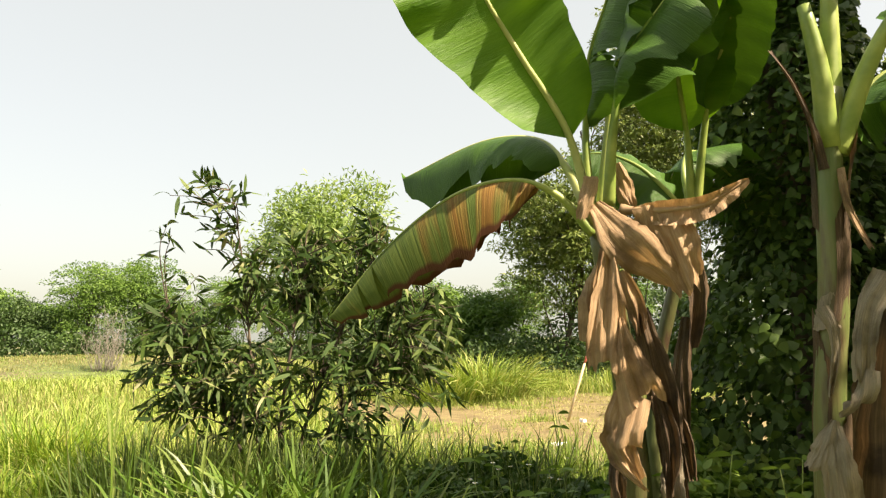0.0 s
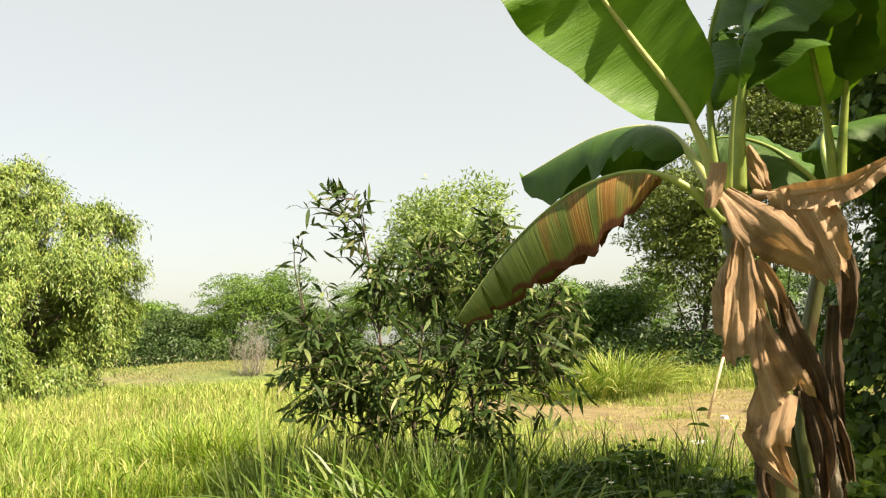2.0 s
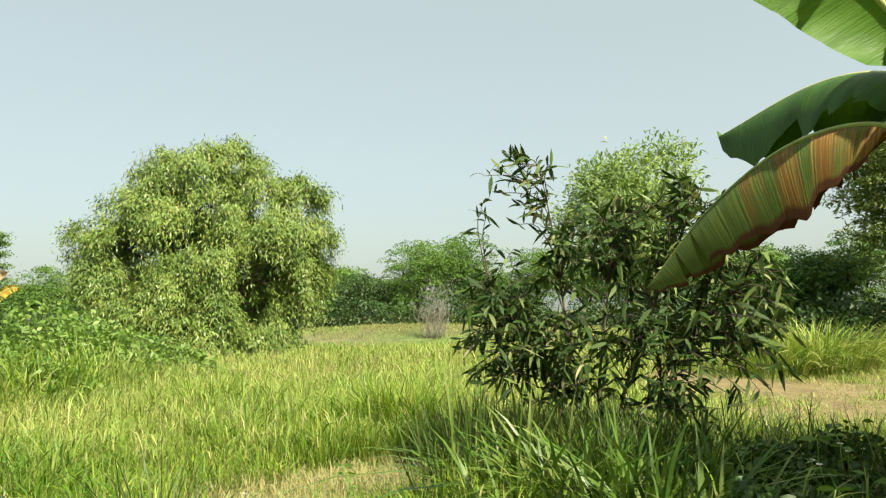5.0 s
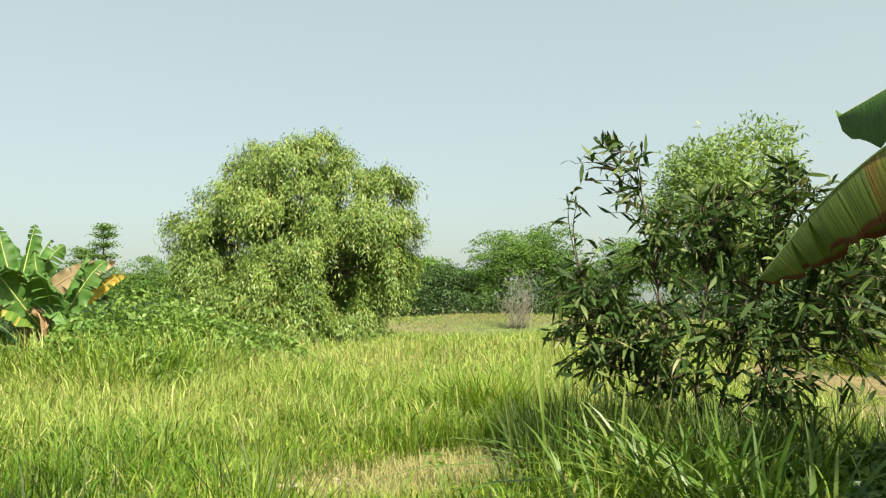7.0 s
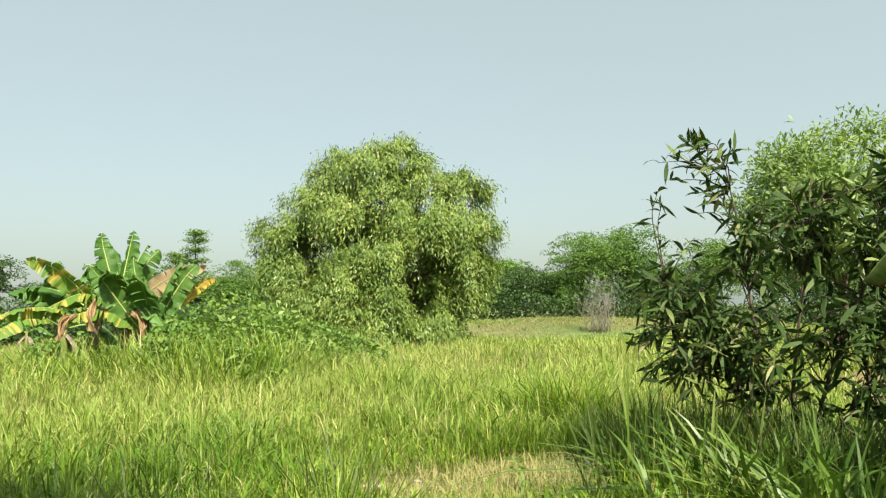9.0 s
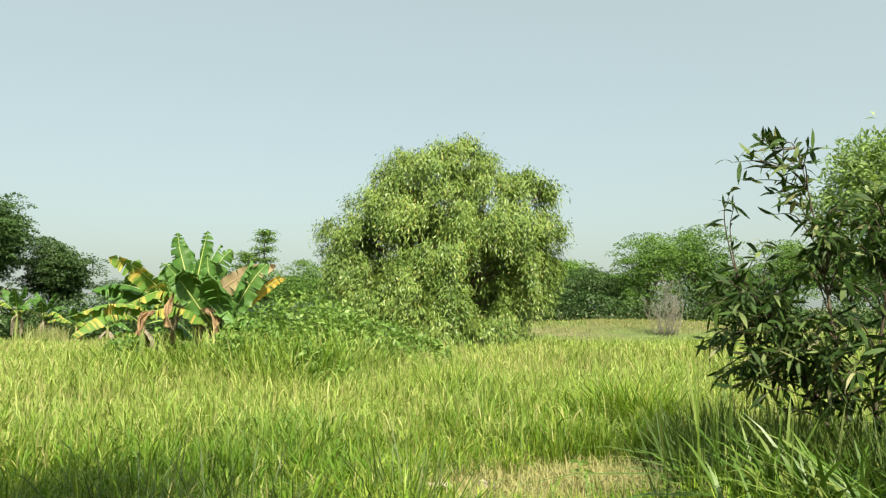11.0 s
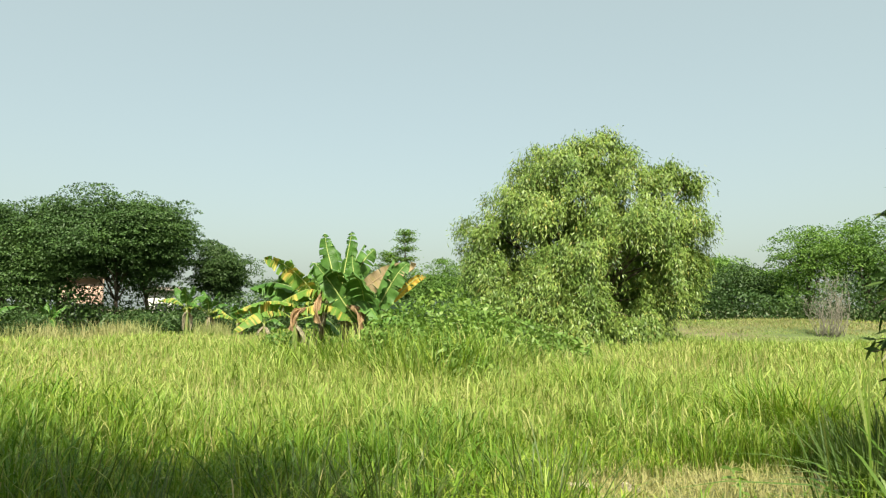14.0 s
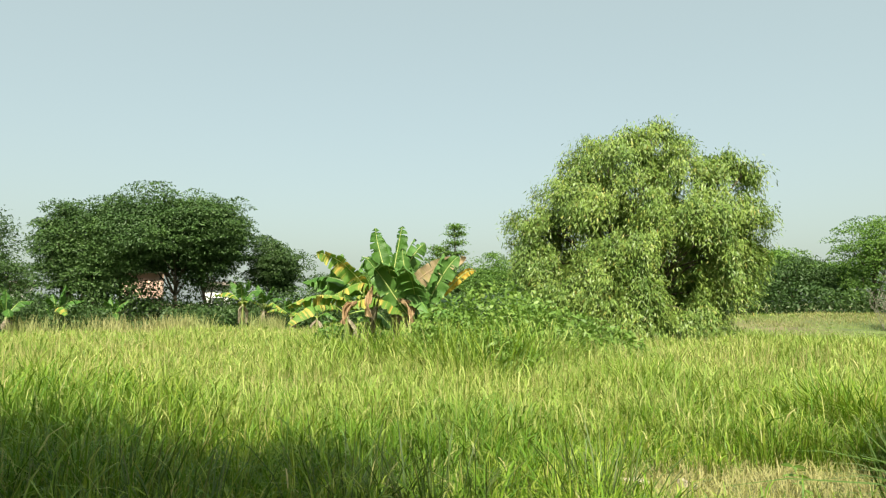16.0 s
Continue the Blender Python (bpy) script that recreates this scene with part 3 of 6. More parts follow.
def build_grass():
    rng = np.random.default_rng(11)
    # pale field grass, middle distance
    x, y = scatter(rng, 18500, -60, 50, 8.0, 33, 0.9)
    tuft = vnoise(x, y, 1.6, 21) * 0.55 + vnoise(x, y, 4.5, 22) * 0.45
    lawn = bell(x, y, 4.0, 36, 6.5, 14) * 1.8
    keep = (clearing(x, y) < 0.3 + rng.random(len(x)) * 0.3) & (lawn < rng.random(len(x)) + 0.3)
    x, y, tuft = x[keep], y[keep], tuft[keep]
    d = np.hypot(x, y)
    h = (0.36 + 0.52 * tuft) * (0.7 + 0.5 * rng.random(len(x)))
    stuff("field_grass", tufted(rng, x, y, 24, h, 0.0065 + 0.00048 * d, 0.10 + 0.006 * d, 0.55, REED), MAT_FIELD, "tall yellow-green grass covering the open field", "grass")
    # thin straw stalks standing above it
    x, y = scatter(rng, 30000, -60, 45, 8.0, 33, 0.75)
    keep = (clearing(x, y) < 0.3) & (bell(x, y, 4.0, 36, 6.5, 14) < 0.3)
    x, y = x[keep], y[keep]
    d = np.hypot(x, y)
    stuff("straw_stalks", blades(x, y, 0.40 + 0.45 * rng.random(len(x)), 0.004 + 0.0006 * d, rng, 0.4), MAT_STRAW, "thin straw-coloured stalks rising over the grass", "grass")
    # far cover
    x, y = scatter(rng, 60000, -66, 60, 30, 75, 0.8)
    lawn = bell(x, y, 4.5, 43, 10, 9)
    keep = lawn < 0.4
    x, y = x[keep], y[keep]
    stuff("far_grass", blades(x, y, 0.25 + 0.35 * rng.random(len(x)) * vnoise(x, y, 4, 4), 0.035, rng, 0.4), MAT_FIELD, "pale grass at the far side of the field", "grass")
    x, y = scatter(rng, 40000, -10, 22, 20, 52)
    stuff("short_lawn", blades(x, y, 0.10 + 0.06 * rng.random(len(x)), 0.05, rng, 0.6), MAT_LAWN, "smooth low pale-green grass before the bank", "grass")
    x, y = scatter(rng, 30000, -10, 24, 48, 57)
    stuff("bank_grass", blades(x, y, (0.08 + 0.2 * rng.random(len(x))) * (0.4 + 1.2 * vnoise(x, y, 1.6, 51)), 0.03, rng, 0.8), MAT_BANK, "straw-coloured grass on a low bank", "grass")
    # near green grass in tufts
    x, y = scatter(rng, 8200, -68, 42, 2.8, 10.5, 0.75)
    tuft = vnoise(x, y, 0.9, 31) * 0.6 + vnoise(x, y, 2.4, 32) * 0.4
    keep = (clearing(x, y) < 0.25 + rng.random(len(x)) * 0.4) & (rng.random(len(x)) < 0.35 + tuft)
    x, y, tuft = x[keep], y[keep], tuft[keep]
    az = np.degrees(np.arctan2(x, y))
    tall = 0.40 * bell(az, 0, -52, 0, 10, 1) - 0.10 * bell(az, 0, 22, 0, 7, 1)
    h = (0.22 + 0.55 * tuft ** 1.2 + tall) * (0.6 + 0.6 * rng.random(len(x)))
    stuff("meadow_grass", tufted(rng, x, y, 20, h, 0.006 + 0.008 * rng.random(len(x)), 0.12, 0.65), MAT_GREEN_GRASS, "fresh green grass growing in loose tufts", "grass")
    x, y = scatter(rng, 42000, -66, 40, 3.0, 12.0, 0.8)
    keep = clearing(x, y) < 0.5
    x, y = x[keep], y[keep]
    stuff("thin_grass", blades(x, y, 0.12 + 0.35 * rng.random(len(x)), 0.007, rng, 0.7), MAT_GREEN_GRASS, "thin green grass between the tufts", "grass")
    x, y = scatter(rng, 9000, -20, 10, 5.6, 8.2)
    stuff("dry_grass", blades(x, y, 0.10 + 0.18 * rng.random(len(x)), 0.008, rng, 0.9), MAT_STRAW, "short dry grass round the pale stones", "grass")
    x, y = scatter(rng, 90000, 28, 56, 8.0, 24.0)
    keep = vnoise(x, y, 1.3, 41) * 0.6 + vnoise(x, y, 0.4, 42) * 0.4 > 0.34 + 0.3 * rng.random(len(x)) + 0.3 * bell(x, y, 9.2, 9.8, 3.2, 3.0)
    x, y = x[keep], y[keep]
    tx, ty = scatter(rng, 26000, 34, 56, 9.0, 22.0)
    keep = vnoise(tx, ty, 0.7, 43) > 0.3 + 0.4 * rng.random(len(tx))
    tx, ty = tx[keep], ty[keep]
    stuff("short_tufts", blades(tx, ty, 0.05 + 0.08 * rng.random(len(tx)), 0.014, rng, 1.1, REED, 0.0), MAT_STRAW, "short trodden dry grass on the bare soil", "grass")
    stuff("clearing_grass", blades(x, y, 0.07 + 0.26 * rng.random(len(x)), 0.012, rng, 0.9), MAT_FIELD, "sparse dry grass on the trodden clearing", "grass")


build_grass()


def grass_clump(label, x, y, radius, height, width, n, material, seed, lean=0.5, single=False):
    rng = np.random.default_rng(seed)
    root = thing("grass_clump", label, "grass", x, y, None, "grass clumps")
    a, r = rng.random(n) * 2 * np.pi, radius * np.sqrt(rng.random(n))
    px, py = x + r * np.cos(a), y + r * np.sin(a)
    pos = np.stack([px, py, ground_z(px, py) - 0.03], 1)
    bow = a + rng.normal(size=n) * 0.6
    over = lean * (0.25 + 0.9 * r / radius) * (0.5 + 1.1 * rng.random(n))
    L, W = height * (0.5 + 0.6 * rng.random(n)), width * (0.6 + 0.6 * rng.random(n))
    if single:
        for i in range(n):
            part("blade", arched(pos[i:i + 1], bow[i:i + 1], over[i], L[i], W[i], rng, FIVE), material, root)
    else:
        tagged(part("tuft", arched(pos, bow, over, L, W, rng, FIVE), material, root, "", False), kind="stuff")
    return root


# ------------------------------------------------------------ trees
def limb_line(rng, a, b, sag, n=7):
    a, b = np.asarray(a, float), np.asarray(b, float)
    mid = (a * 0.55 + b * 0.45) + np.array([0, 0, sag]) + rng.normal(size=3) * 0.07 * np.linalg.norm(b - a)
    return bezier([a, mid, b], n)


def crown_tree(name, label, category, x, y, height, radius, base, trunk_r, material, bark, seed, lobes=10, clumps=260, per=26, size=0.3, wide=0.5,
               droop=0.3, spread=0.5, flat=0.6, group="", top_bias=0.25, tier=1.0, layer=0.55, pad=0.0):
    """A trunk, limbs to every lobe of the crown, and clumps of separate leaves on the lobes."""
    rng = np.random.default_rng(seed)
    root = thing(name, label, category, x, y, None, group)
    z0 = root.location.z
    mid, half = (base + height) / 2, (height - base) / 2
    u = unit(rng.normal(size=(lobes, 3)))
    u[:, 2] = u[:, 2] * 0.8 + top_bias
    rad = 0.35 + 0.65 * rng.random(lobes)[:, None] ** 0.6
    c = u * rad * np.array([radius * 0.62, radius * 0.62, half * 0.62]) + np.array([x, y, z0 + mid])
    lr = np.stack([radius * (0.32 + 0.16 * rng.random(lobes))] * 2 + [half * tier * (0.34 + 0.12 * rng.random(lobes))], 1)
    tip = np.array([x + rng.normal() * 0.08 * height, y + rng.normal() * 0.08 * height, z0 + mid + 0.35 * half])
    stem = bezier([(x, y, z0 - 0.15), (x + rng.normal() * trunk_r, y + rng.normal() * trunk_r, z0 + base * 0.6 + 0.1 * half), tip], 14)
    part("trunk", tube(stem, np.linspace(trunk_r * 1.2, trunk_r * 0.3, 14), 9, 0.15, seed), bark, root)
    for ci in c:
        low = np.clip((ci[2] - z0 - 0.35 * np.hypot(ci[0] - x, ci[1] - y) - 0.1) / max(tip[2] - z0, 0.1), 0.25, 0.9)
        start = stem[int(low * 13)]
        part("limb", tube(limb_line(rng, start, ci, 0.08 * half), np.linspace(trunk_r * 0.36, trunk_r * 0.08, 7), 6), bark, root)
    k = rng.integers(0, lobes, clumps)
    d = unit(rng.normal(size=(clumps, 3)) + np.array([0, 0, top_bias]))
    cp = c[k] + d * lr[k] * (0.72 + 0.36 * rng.random((clumps, 1)))
    pos = np.repeat(cp, per, 0) + rng.normal(size=(clumps * per, 3)) * np.array([spread, spread, spread * layer])
    way = np.repeat(d, per, 0) * 0.7 + rng.normal(size=(clumps * per, 3)) * 0.7 + np.array([0, 0, -droop])
    face = np.repeat(d, per, 0) * 0.6 + np.array([0, 0, 0.6])
    n = len(pos)
    if pad:  # leaves cover the tops of compact cushions
        q = unit(rng.normal(size=(n, 3)))
        q[:, 2] = np.abs(q[:, 2]) - 0.25 * rng.random(n)
        big = np.repeat(pad * (0.6 + 0.7 * rng.random(clumps)), per)[:, None]
        pos = np.repeat(cp, per, 0) + q * big * np.array([1, 1, layer]) * (0.75 + 0.3 * rng.random((n, 1)))
        way, face = q + rng.normal(size=(n, 3)) * 0.6 + np.array([0, 0, -droop]), q * 0.8 + np.array([0, 0, 0.35])
    part("crown", leaves(pos, way, size * (0.6 + 0.7 * rng.random(n)), size * wide * (0.7 + 0.5 * rng.random(n)), rng, 0.2, CARD, 0.2, flat, face), material, root, "", False)
    return root


def weeping_tree(name, label, category, x, y, lobes, trunk_r, material, bark, seed, strands, strand_len, size, wide, per=11, hollows=()):
    """A tree whose leaves hang in strands from the lobes: lobe = centre offset and three radii."""
    rng = np.random.default_rng(seed)
    root = thing(name, label, category, x, y)
    z0 = root.location.z
    o = np.array([x, y, z0])
    for i in range(4):
        a = rng.random() * 6.28
        f = o + np.array([math.cos(a) * 0.5, math.sin(a) * 0.5, 1.1 + 0.4 * rng.random()])
        part("trunk", tube(bezier([o + np.array([math.cos(a) * 0.2, math.sin(a) * 0.2, -0.15]), (o + f) / 2, f], 7), np.linspace(trunk_r, trunk_r * 0.7, 7), 8, 0.25, i), bark, root)
    cs, rs = np.array([l[:3] for l in lobes], float) + o, np.array([l[3:] for l in lobes], float)
    cs[:, 2] -= 0.55 * rs[:, 2]
    slim = np.interp(cs[:, 2] - z0, [0.3, 2.5, 4.5], [0.74, 0.82, 0.91])
    cs[:, 0] = x - 0.1 + (cs[:, 0] - x) * slim
    rs = rs * np.array([1.04, 1.05, 0.98])
    for c in cs:
        part("limb", tube(limb_line(rng, o + np.array([0, 0, 1.1]), c, 0.5, 9), np.linspace(trunk_r * 0.45, 0.02, 9), 6), bark, root)
    # boughs sit on the lobes' skins; every bough carries a bunch of hanging strands
    boughs = strands // 22
    weight = np.prod(rs, 1) ** 0.5
    k = rng.choice(len(lobes), boughs, p=weight / weight.sum())
    d = rng.normal(size=(boughs, 3))
    d[:, 2] = np.abs(d[:, 2]) - 0.45
    d = unit(d)
    bc = cs[k] + d * rs[k] * (0.80 + 0.28 * rng.random((boughs, 1)) + 0.16 * (rng.random((boughs, 1)) < 0.16))
    for i in range(0, boughs, 3):
        part("branch", tube(limb_line(rng, cs[k[i]], bc[i], 0.15, 5), np.linspace(0.02, 0.006, 5), 4), bark, root)
    p = np.repeat(bc, 22, 0) + rng.normal(size=(boughs * 22, 3)) * np.array([0.17, 0.17, 0.12])
    d = np.repeat(d, 22, 0)
    strands = len(p)
    out = np.stack([d[:, 0], d[:, 1], np.zeros(strands)], 1) + rng.normal(size=(strands, 3)) * np.array([0.3, 0.3, 0.0])
    ln = strand_len * (0.3 + 1.0 * rng.random(strands)) * (0.7 + 0.6 * np.repeat(rng.random(boughs), 22))
    s = (np.arange(per) + 0.5) / per
    pos = p[:, None] + out[:, None] * (s * (1 - 0.5 * s))[None, :, None] * 0.45 + np.array([0, 0, -1.0]) * (s ** 1.5)[None, :, None] * ln[:, None, None]
    pos = pos + np.array([0, 0, 0.16]) * np.sin(s * 3.14)[None, :, None]
    pos = pos.reshape(-1, 3) + rng.normal(size=(strands * per, 3)) * 0.09
    way = np.repeat(out, per, 0) * 0.4 + rng.normal(size=(len(pos), 3)) * 0.55 + np.array([0, 0, -0.7])
    face = np.repeat(d, per, 0) * 0.9 + np.array([0, 0, 0.4])
    keep = pos[:, 2] > z0 + 0.05
    for hx, hz, rx, rz, deep, share in hollows:  # gaps between the hanging boughs
        inside = (((pos[:, 0] - x - hx) / rx) ** 2 + ((pos[:, 2] - z0 - hz) / rz) ** 2 < 0.6 + 0.8 * rng.random(len(pos))) & (pos[:, 1] < y + deep)
        keep &= ~(inside & (rng.random(len(pos)) < share))
    pos, way, face = pos[keep], way[keep], face[keep]
    n = len(pos)
    part("crown", leaves(pos, way, size * (0.65 + 0.6 * rng.random(n)), wide * (0.7 + 0.5 * rng.random(n)), rng, 0.25, CARD, 0.15, 0.0, face), material, root, "", False)
    return root


wx, wy = -4.4, 26.7
# every bough: its centre from the tree's foot, and three radii
BOUGHS_FRONT = [(-2.16, -0.81, 6.26, 1.21, 1.09, 0.92), (-0.73, -0.50, 7.51, 1.17, 1.05, 0.89), (0.64, -0.07, 7.85, 1.14, 1.02, 0.87), (1.90, 0.07, 6.90, 1.06, 0.95, 0.80),
    (-2.63, -1.14, 4.72, 1.04, 0.93, 0.79), (-3.75, -1.05, 5.05, 0.86, 0.77, 0.65), (-1.04, -1.17, 5.68, 1.09, 0.97, 0.82), (0.30, -0.73, 6.09, 1.16, 1.03, 0.88),
    (3.31, 0.35, 6.74, 0.70, 0.63, 0.53), (4.19, 0.37, 6.30, 0.45, 0.40, 0.34), (2.80, -0.87, 5.11, 1.30, 1.16, 0.98), (3.86, -0.23, 4.94, 0.84, 0.76, 0.64),
    (1.68, -1.16, 4.82, 1.09, 0.98, 0.83)]
BOUGHS_SIDE = [(3.35, -0.65, 3.71, 1.03, 0.92, 0.78), (4.10, -0.03, 3.63, 0.65, 0.58, 0.49), (3.60, -0.24, 2.40, 0.80, 0.72, 0.61), (0.60, -1.69, 4.02, 1.04, 0.93, 0.79),
    (-0.53, -1.89, 3.62, 0.92, 0.82, 0.70), (1.42, -1.79, 3.05, 0.76, 0.68, 0.58), (-1.31, -2.05, 2.14, 0.88, 0.79, 0.67),
    (-1.99, -2.21, 1.28, 0.73, 0.65, 0.55), (-0.63, -2.11, 1.0, 0.66, 0.6, 0.5), (1.83, -0.94, 0.65, 0.55, 0.49, 0.42), (-3.81, -1.27, 3.22, 0.85, 0.76, 0.64), (-3.07, -1.47, 2.12, 0.72, 0.64, 0.54),
    (-4.37, -1.04, 3.84, 0.66, 0.59, 0.50), (-1.0, -2.3, 2.9, 0.9, 0.8, 0.8), (-0.4, -2.3, 1.6, 0.8, 0.7, 0.7), (-2.2, -2.1, 2.3, 0.8, 0.7, 0.7), (0.9, -2.0, 2.4, 0.55, 0.5, 0.6),
    (2.9, -0.9, 1.6, 0.6, 0.6, 0.6), (3.6, -0.4, 2.9, 0.7, 0.7, 0.7), (-1.7, -2.3, 1.1, 0.9, 0.7, 0.6), (1.6, -1.5, 1.0, 0.8, 0.6, 0.6), (-0.3, -2.2, 1.0, 1.0, 0.6, 0.6), (0.7, -2.1, 1.5, 0.8, 0.6, 0.8), (2.6, -1.1, 1.0, 0.9, 0.7, 0.6), (0.3, -2.2, 0.6, 1.2, 0.6, 0.4)]
BOUGHS_BACK = [(2.69, -0.88, 1.09, 0.71, 0.63, 0.54), (3.43, -0.44, 0.85, 0.56, 0.50, 0.42), (1.15, 1.80, 4.64, 1.96, 1.75, 1.48), (-1.38, 1.41, 4.65, 1.74, 1.56, 1.32), (2.76, 1.53, 3.37, 1.50, 1.34, 1.14),
    (-0.10, 1.23, 1.90, 1.50, 1.34, 1.14), (-2.59, 0.73, 3.18, 1.29, 1.15, 0.98), (1.97, 1.08, 1.78, 1.06, 0.95, 0.80)]
weeping_tree("weeping_tree", "broad drooping tree with narrow yellow-green leaves in the field", "tree", wx, wy, BOUGHS_FRONT + BOUGHS_SIDE + BOUGHS_BACK,
             0.17, MAT_WILLOW, MAT_BARK, 5, 19500, 0.85, 0.15, 0.042, 13,
             [(1.7, 2.7, 0.6, 1.1, -0.4, 0.9), (-2.2, 4.05, 0.7, 0.42, 9.0, 0.85)])

# the young tree in front, with long sickle-shaped leaves
SICKLE = ((0, .1), (.2, .7), (.45, 1), (.72, .75), (1, 0))


def young_tree(x, y):
    rng = np.random.default_rng(8)
    root = thing("young_tree", "young tree with long dark glossy sickle-shaped leaves", "tree", x, y)
    z0 = root.location.z
    right, back = np.array([math.cos(radians(20)), -math.sin(radians(20)), 0]), np.array([math.sin(radians(20)), math.cos(radians(20)), 0])
    up = np.array([0, 0, 1.0])
    o = np.array([x, y, z0])

    def at(r, b, h):
        return o + right * r + back * b + up * h
    stems = [[at(-0.15, 0, -0.1), at(-0.22, 0, 0.7), at(-0.3, 0, 1.5), at(-0.38, 0, 2.3), at(-0.50, -0.05, 3.1)],
             [at(0.05, 0.05, -0.1), at(0.2, 0, 0.8), at(0.5, 0.05, 1.6), at(0.85, 0.1, 2.4), at(1.05, 0.1, 2.85)],
             [at(-0.05, -0.05, -0.1), at(-0.02, -0.1, 0.9), at(0.1, -0.1, 1.8), at(0.2, -0.1, 2.6)],
             [at(-0.1, 0.05, -0.1), at(-0.45, 0.1, 0.8), at(-0.8, 0.1, 1.4), at(-1.05, 0.1, 1.85)],
             [at(0.1, 0, -0.1), at(0.45, 0.1, 0.8), at(1.0, 0.1, 1.5), at(1.5, 0.1, 2.05)]]
    lines = [bezier(st, 18) for st in stems]
    for ln in lines:
        part("stem", tube(ln, np.linspace(0.022, 0.004, 18), 7, 0.2, 3), MAT_BARK, root)
    hubs = np.concatenate([ln[5:] for ln in lines])
    # twig ends fill the crown's lobes: (across, deep, high, three radii, share)
    lobes = [(0.1, 0, 1.8, 1.4, 0.9, 0.66, 130), (-0.95, 0, 1.5, 0.56, 0.6, 0.5, 60), (1.25, 0, 1.65, 0.66, 0.6, 0.62, 76), (-0.74, 0, 2.92, 0.46, 0.3, 0.42, 18),
             (0.75, 0, 2.45, 0.66, 0.5, 0.48, 84), (0.0, 0, 2.38, 0.55, 0.4, 0.38, 54), (0.5, -0.1, 1.1, 1.3, 0.6, 0.32, 40), (-0.75, -0.1, 1.05, 0.6, 0.5, 0.3, 28), (0.75, -0.2, 0.75, 1.0, 0.5, 0.3, 22)]
    twigs = []
    for r, b, h, rr, rb, rh, k in lobes:
        for q in range(k):
            d = unit(rng.normal(size=3)) * (0.55 + 0.5 * rng.random())
            end = at(r + d[0] * rr, b + d[1] * rb, h + d[2] * rh)
            near_hub = hubs[np.argmin(((hubs - end + up * 0.25) ** 2).sum(1) + 0.05 * rng.random(len(hubs)))]
            mid = (near_hub * 0.45 + end * 0.55) + up * 0.12 * rng.random() + rng.normal(size=3) * 0.04
            twigs.append(bezier([near_hub, mid, end], 9))
    tagged(part("branchwork", merge([tube(t, np.linspace(0.007, 0.0025, len(t)), 4) for t in twigs]), MAT_BARK, root, "thin brown branching twigs"), kind="stuff")
    pos, way = [], []
    for t in twigs:
        tg = tangents(t)
        for i in range(3, 9):
            for q in range(1 if i < 6 else 2):
                f = rng.random()
                pos.append(t[i - 1] * f + t[i] * (1 - f))
                lift = 0.45 if t[-1][2] - z0 > 2.5 else -0.35
                way.append(tg[i] * 0.35 + rng.normal(size=3) * np.array([0.8, 0.8, 0.6]) + np.array([0, 0, lift]))
    pos, way = np.array(pos), np.array(way)
    n = len(pos)
    L = 0.11 + 0.12 * rng.random(n)
    W = L * (0.16 + 0.07 * rng.random(n))
    # the leaves towards the walker stand singly
    order = np.argsort((pos - o) @ back)
    for i in order[:300]:
        part("leaf", leaves(pos[i:i + 1], way[i:i + 1], L[i], W[i], rng, -0.2 + 0.8 * rng.random(), SICKLE, 0.2), MAT_BUSH_LEAF, root)
    k = order[300:]
    tagged(part("foliage", leaves(pos[k], way[k], L[k], W[k], rng, (-0.2 + 0.8 * rng.random(len(k)))[:, None], SICKLE, 0.2), MAT_BUSH, root, "", False), kind="stuff")


bx, by = spot(20.8, 7.0)
young_tree(bx, by)

# trees behind the young tree and at the clearing's edge
x, y = spot(25.0, 24.0)
crown_tree("tree", "pale green feathery tree standing behind the young tree", "tree", x, y, 7.3, 2.7, 1.2, 0.14, MAT_PALE_TREE, MAT_BARK, 31, 14, 640, 24, 0.24, 0.3, 0.2, 0.32, 0.3)
for az, d, h, r, sd in ((43.0, 25, 8.4, 2.5, 42), (48.6, 26, 13.6, 2.7, 43), (53.5, 26, 13.0, 3.2, 44), (59, 26, 11.0, 3.5, 45), (65, 24, 10.0, 3.5, 46)):
    x, y = spot(az, d)
    crown_tree("tree", "dense dark green small-leaved tree at the clearing's edge", "tree", x, y, h, r, 0.1, 0.12, MAT_OLIVE, MAT_BARK, sd,
               18, 620, 44, 0.17, 0.36, 0.35, 0.3, 0.3, "edge trees", 0.25, 1.0, 0.8, 0.42)
for az, d, h, r, sd in ((34.0, 34, 4.4, 2.6, 51), (30.5, 40, 4.2, 2.6, 52), (36.5, 28, 3.4, 2.0, 53)):
    x, y = spot(az, d)
    crown_tree("tree", "light green rounded tree beyond the clearing", "tree", x, y, h, r, 0.4, 0.14, MAT_MID_TREE, MAT_BARK, sd, 12, 300, 40, 0.18, 0.45, 0.2, 0.4, 0.5, "edge trees", 0.25, 1.0, 0.6, 0.5)

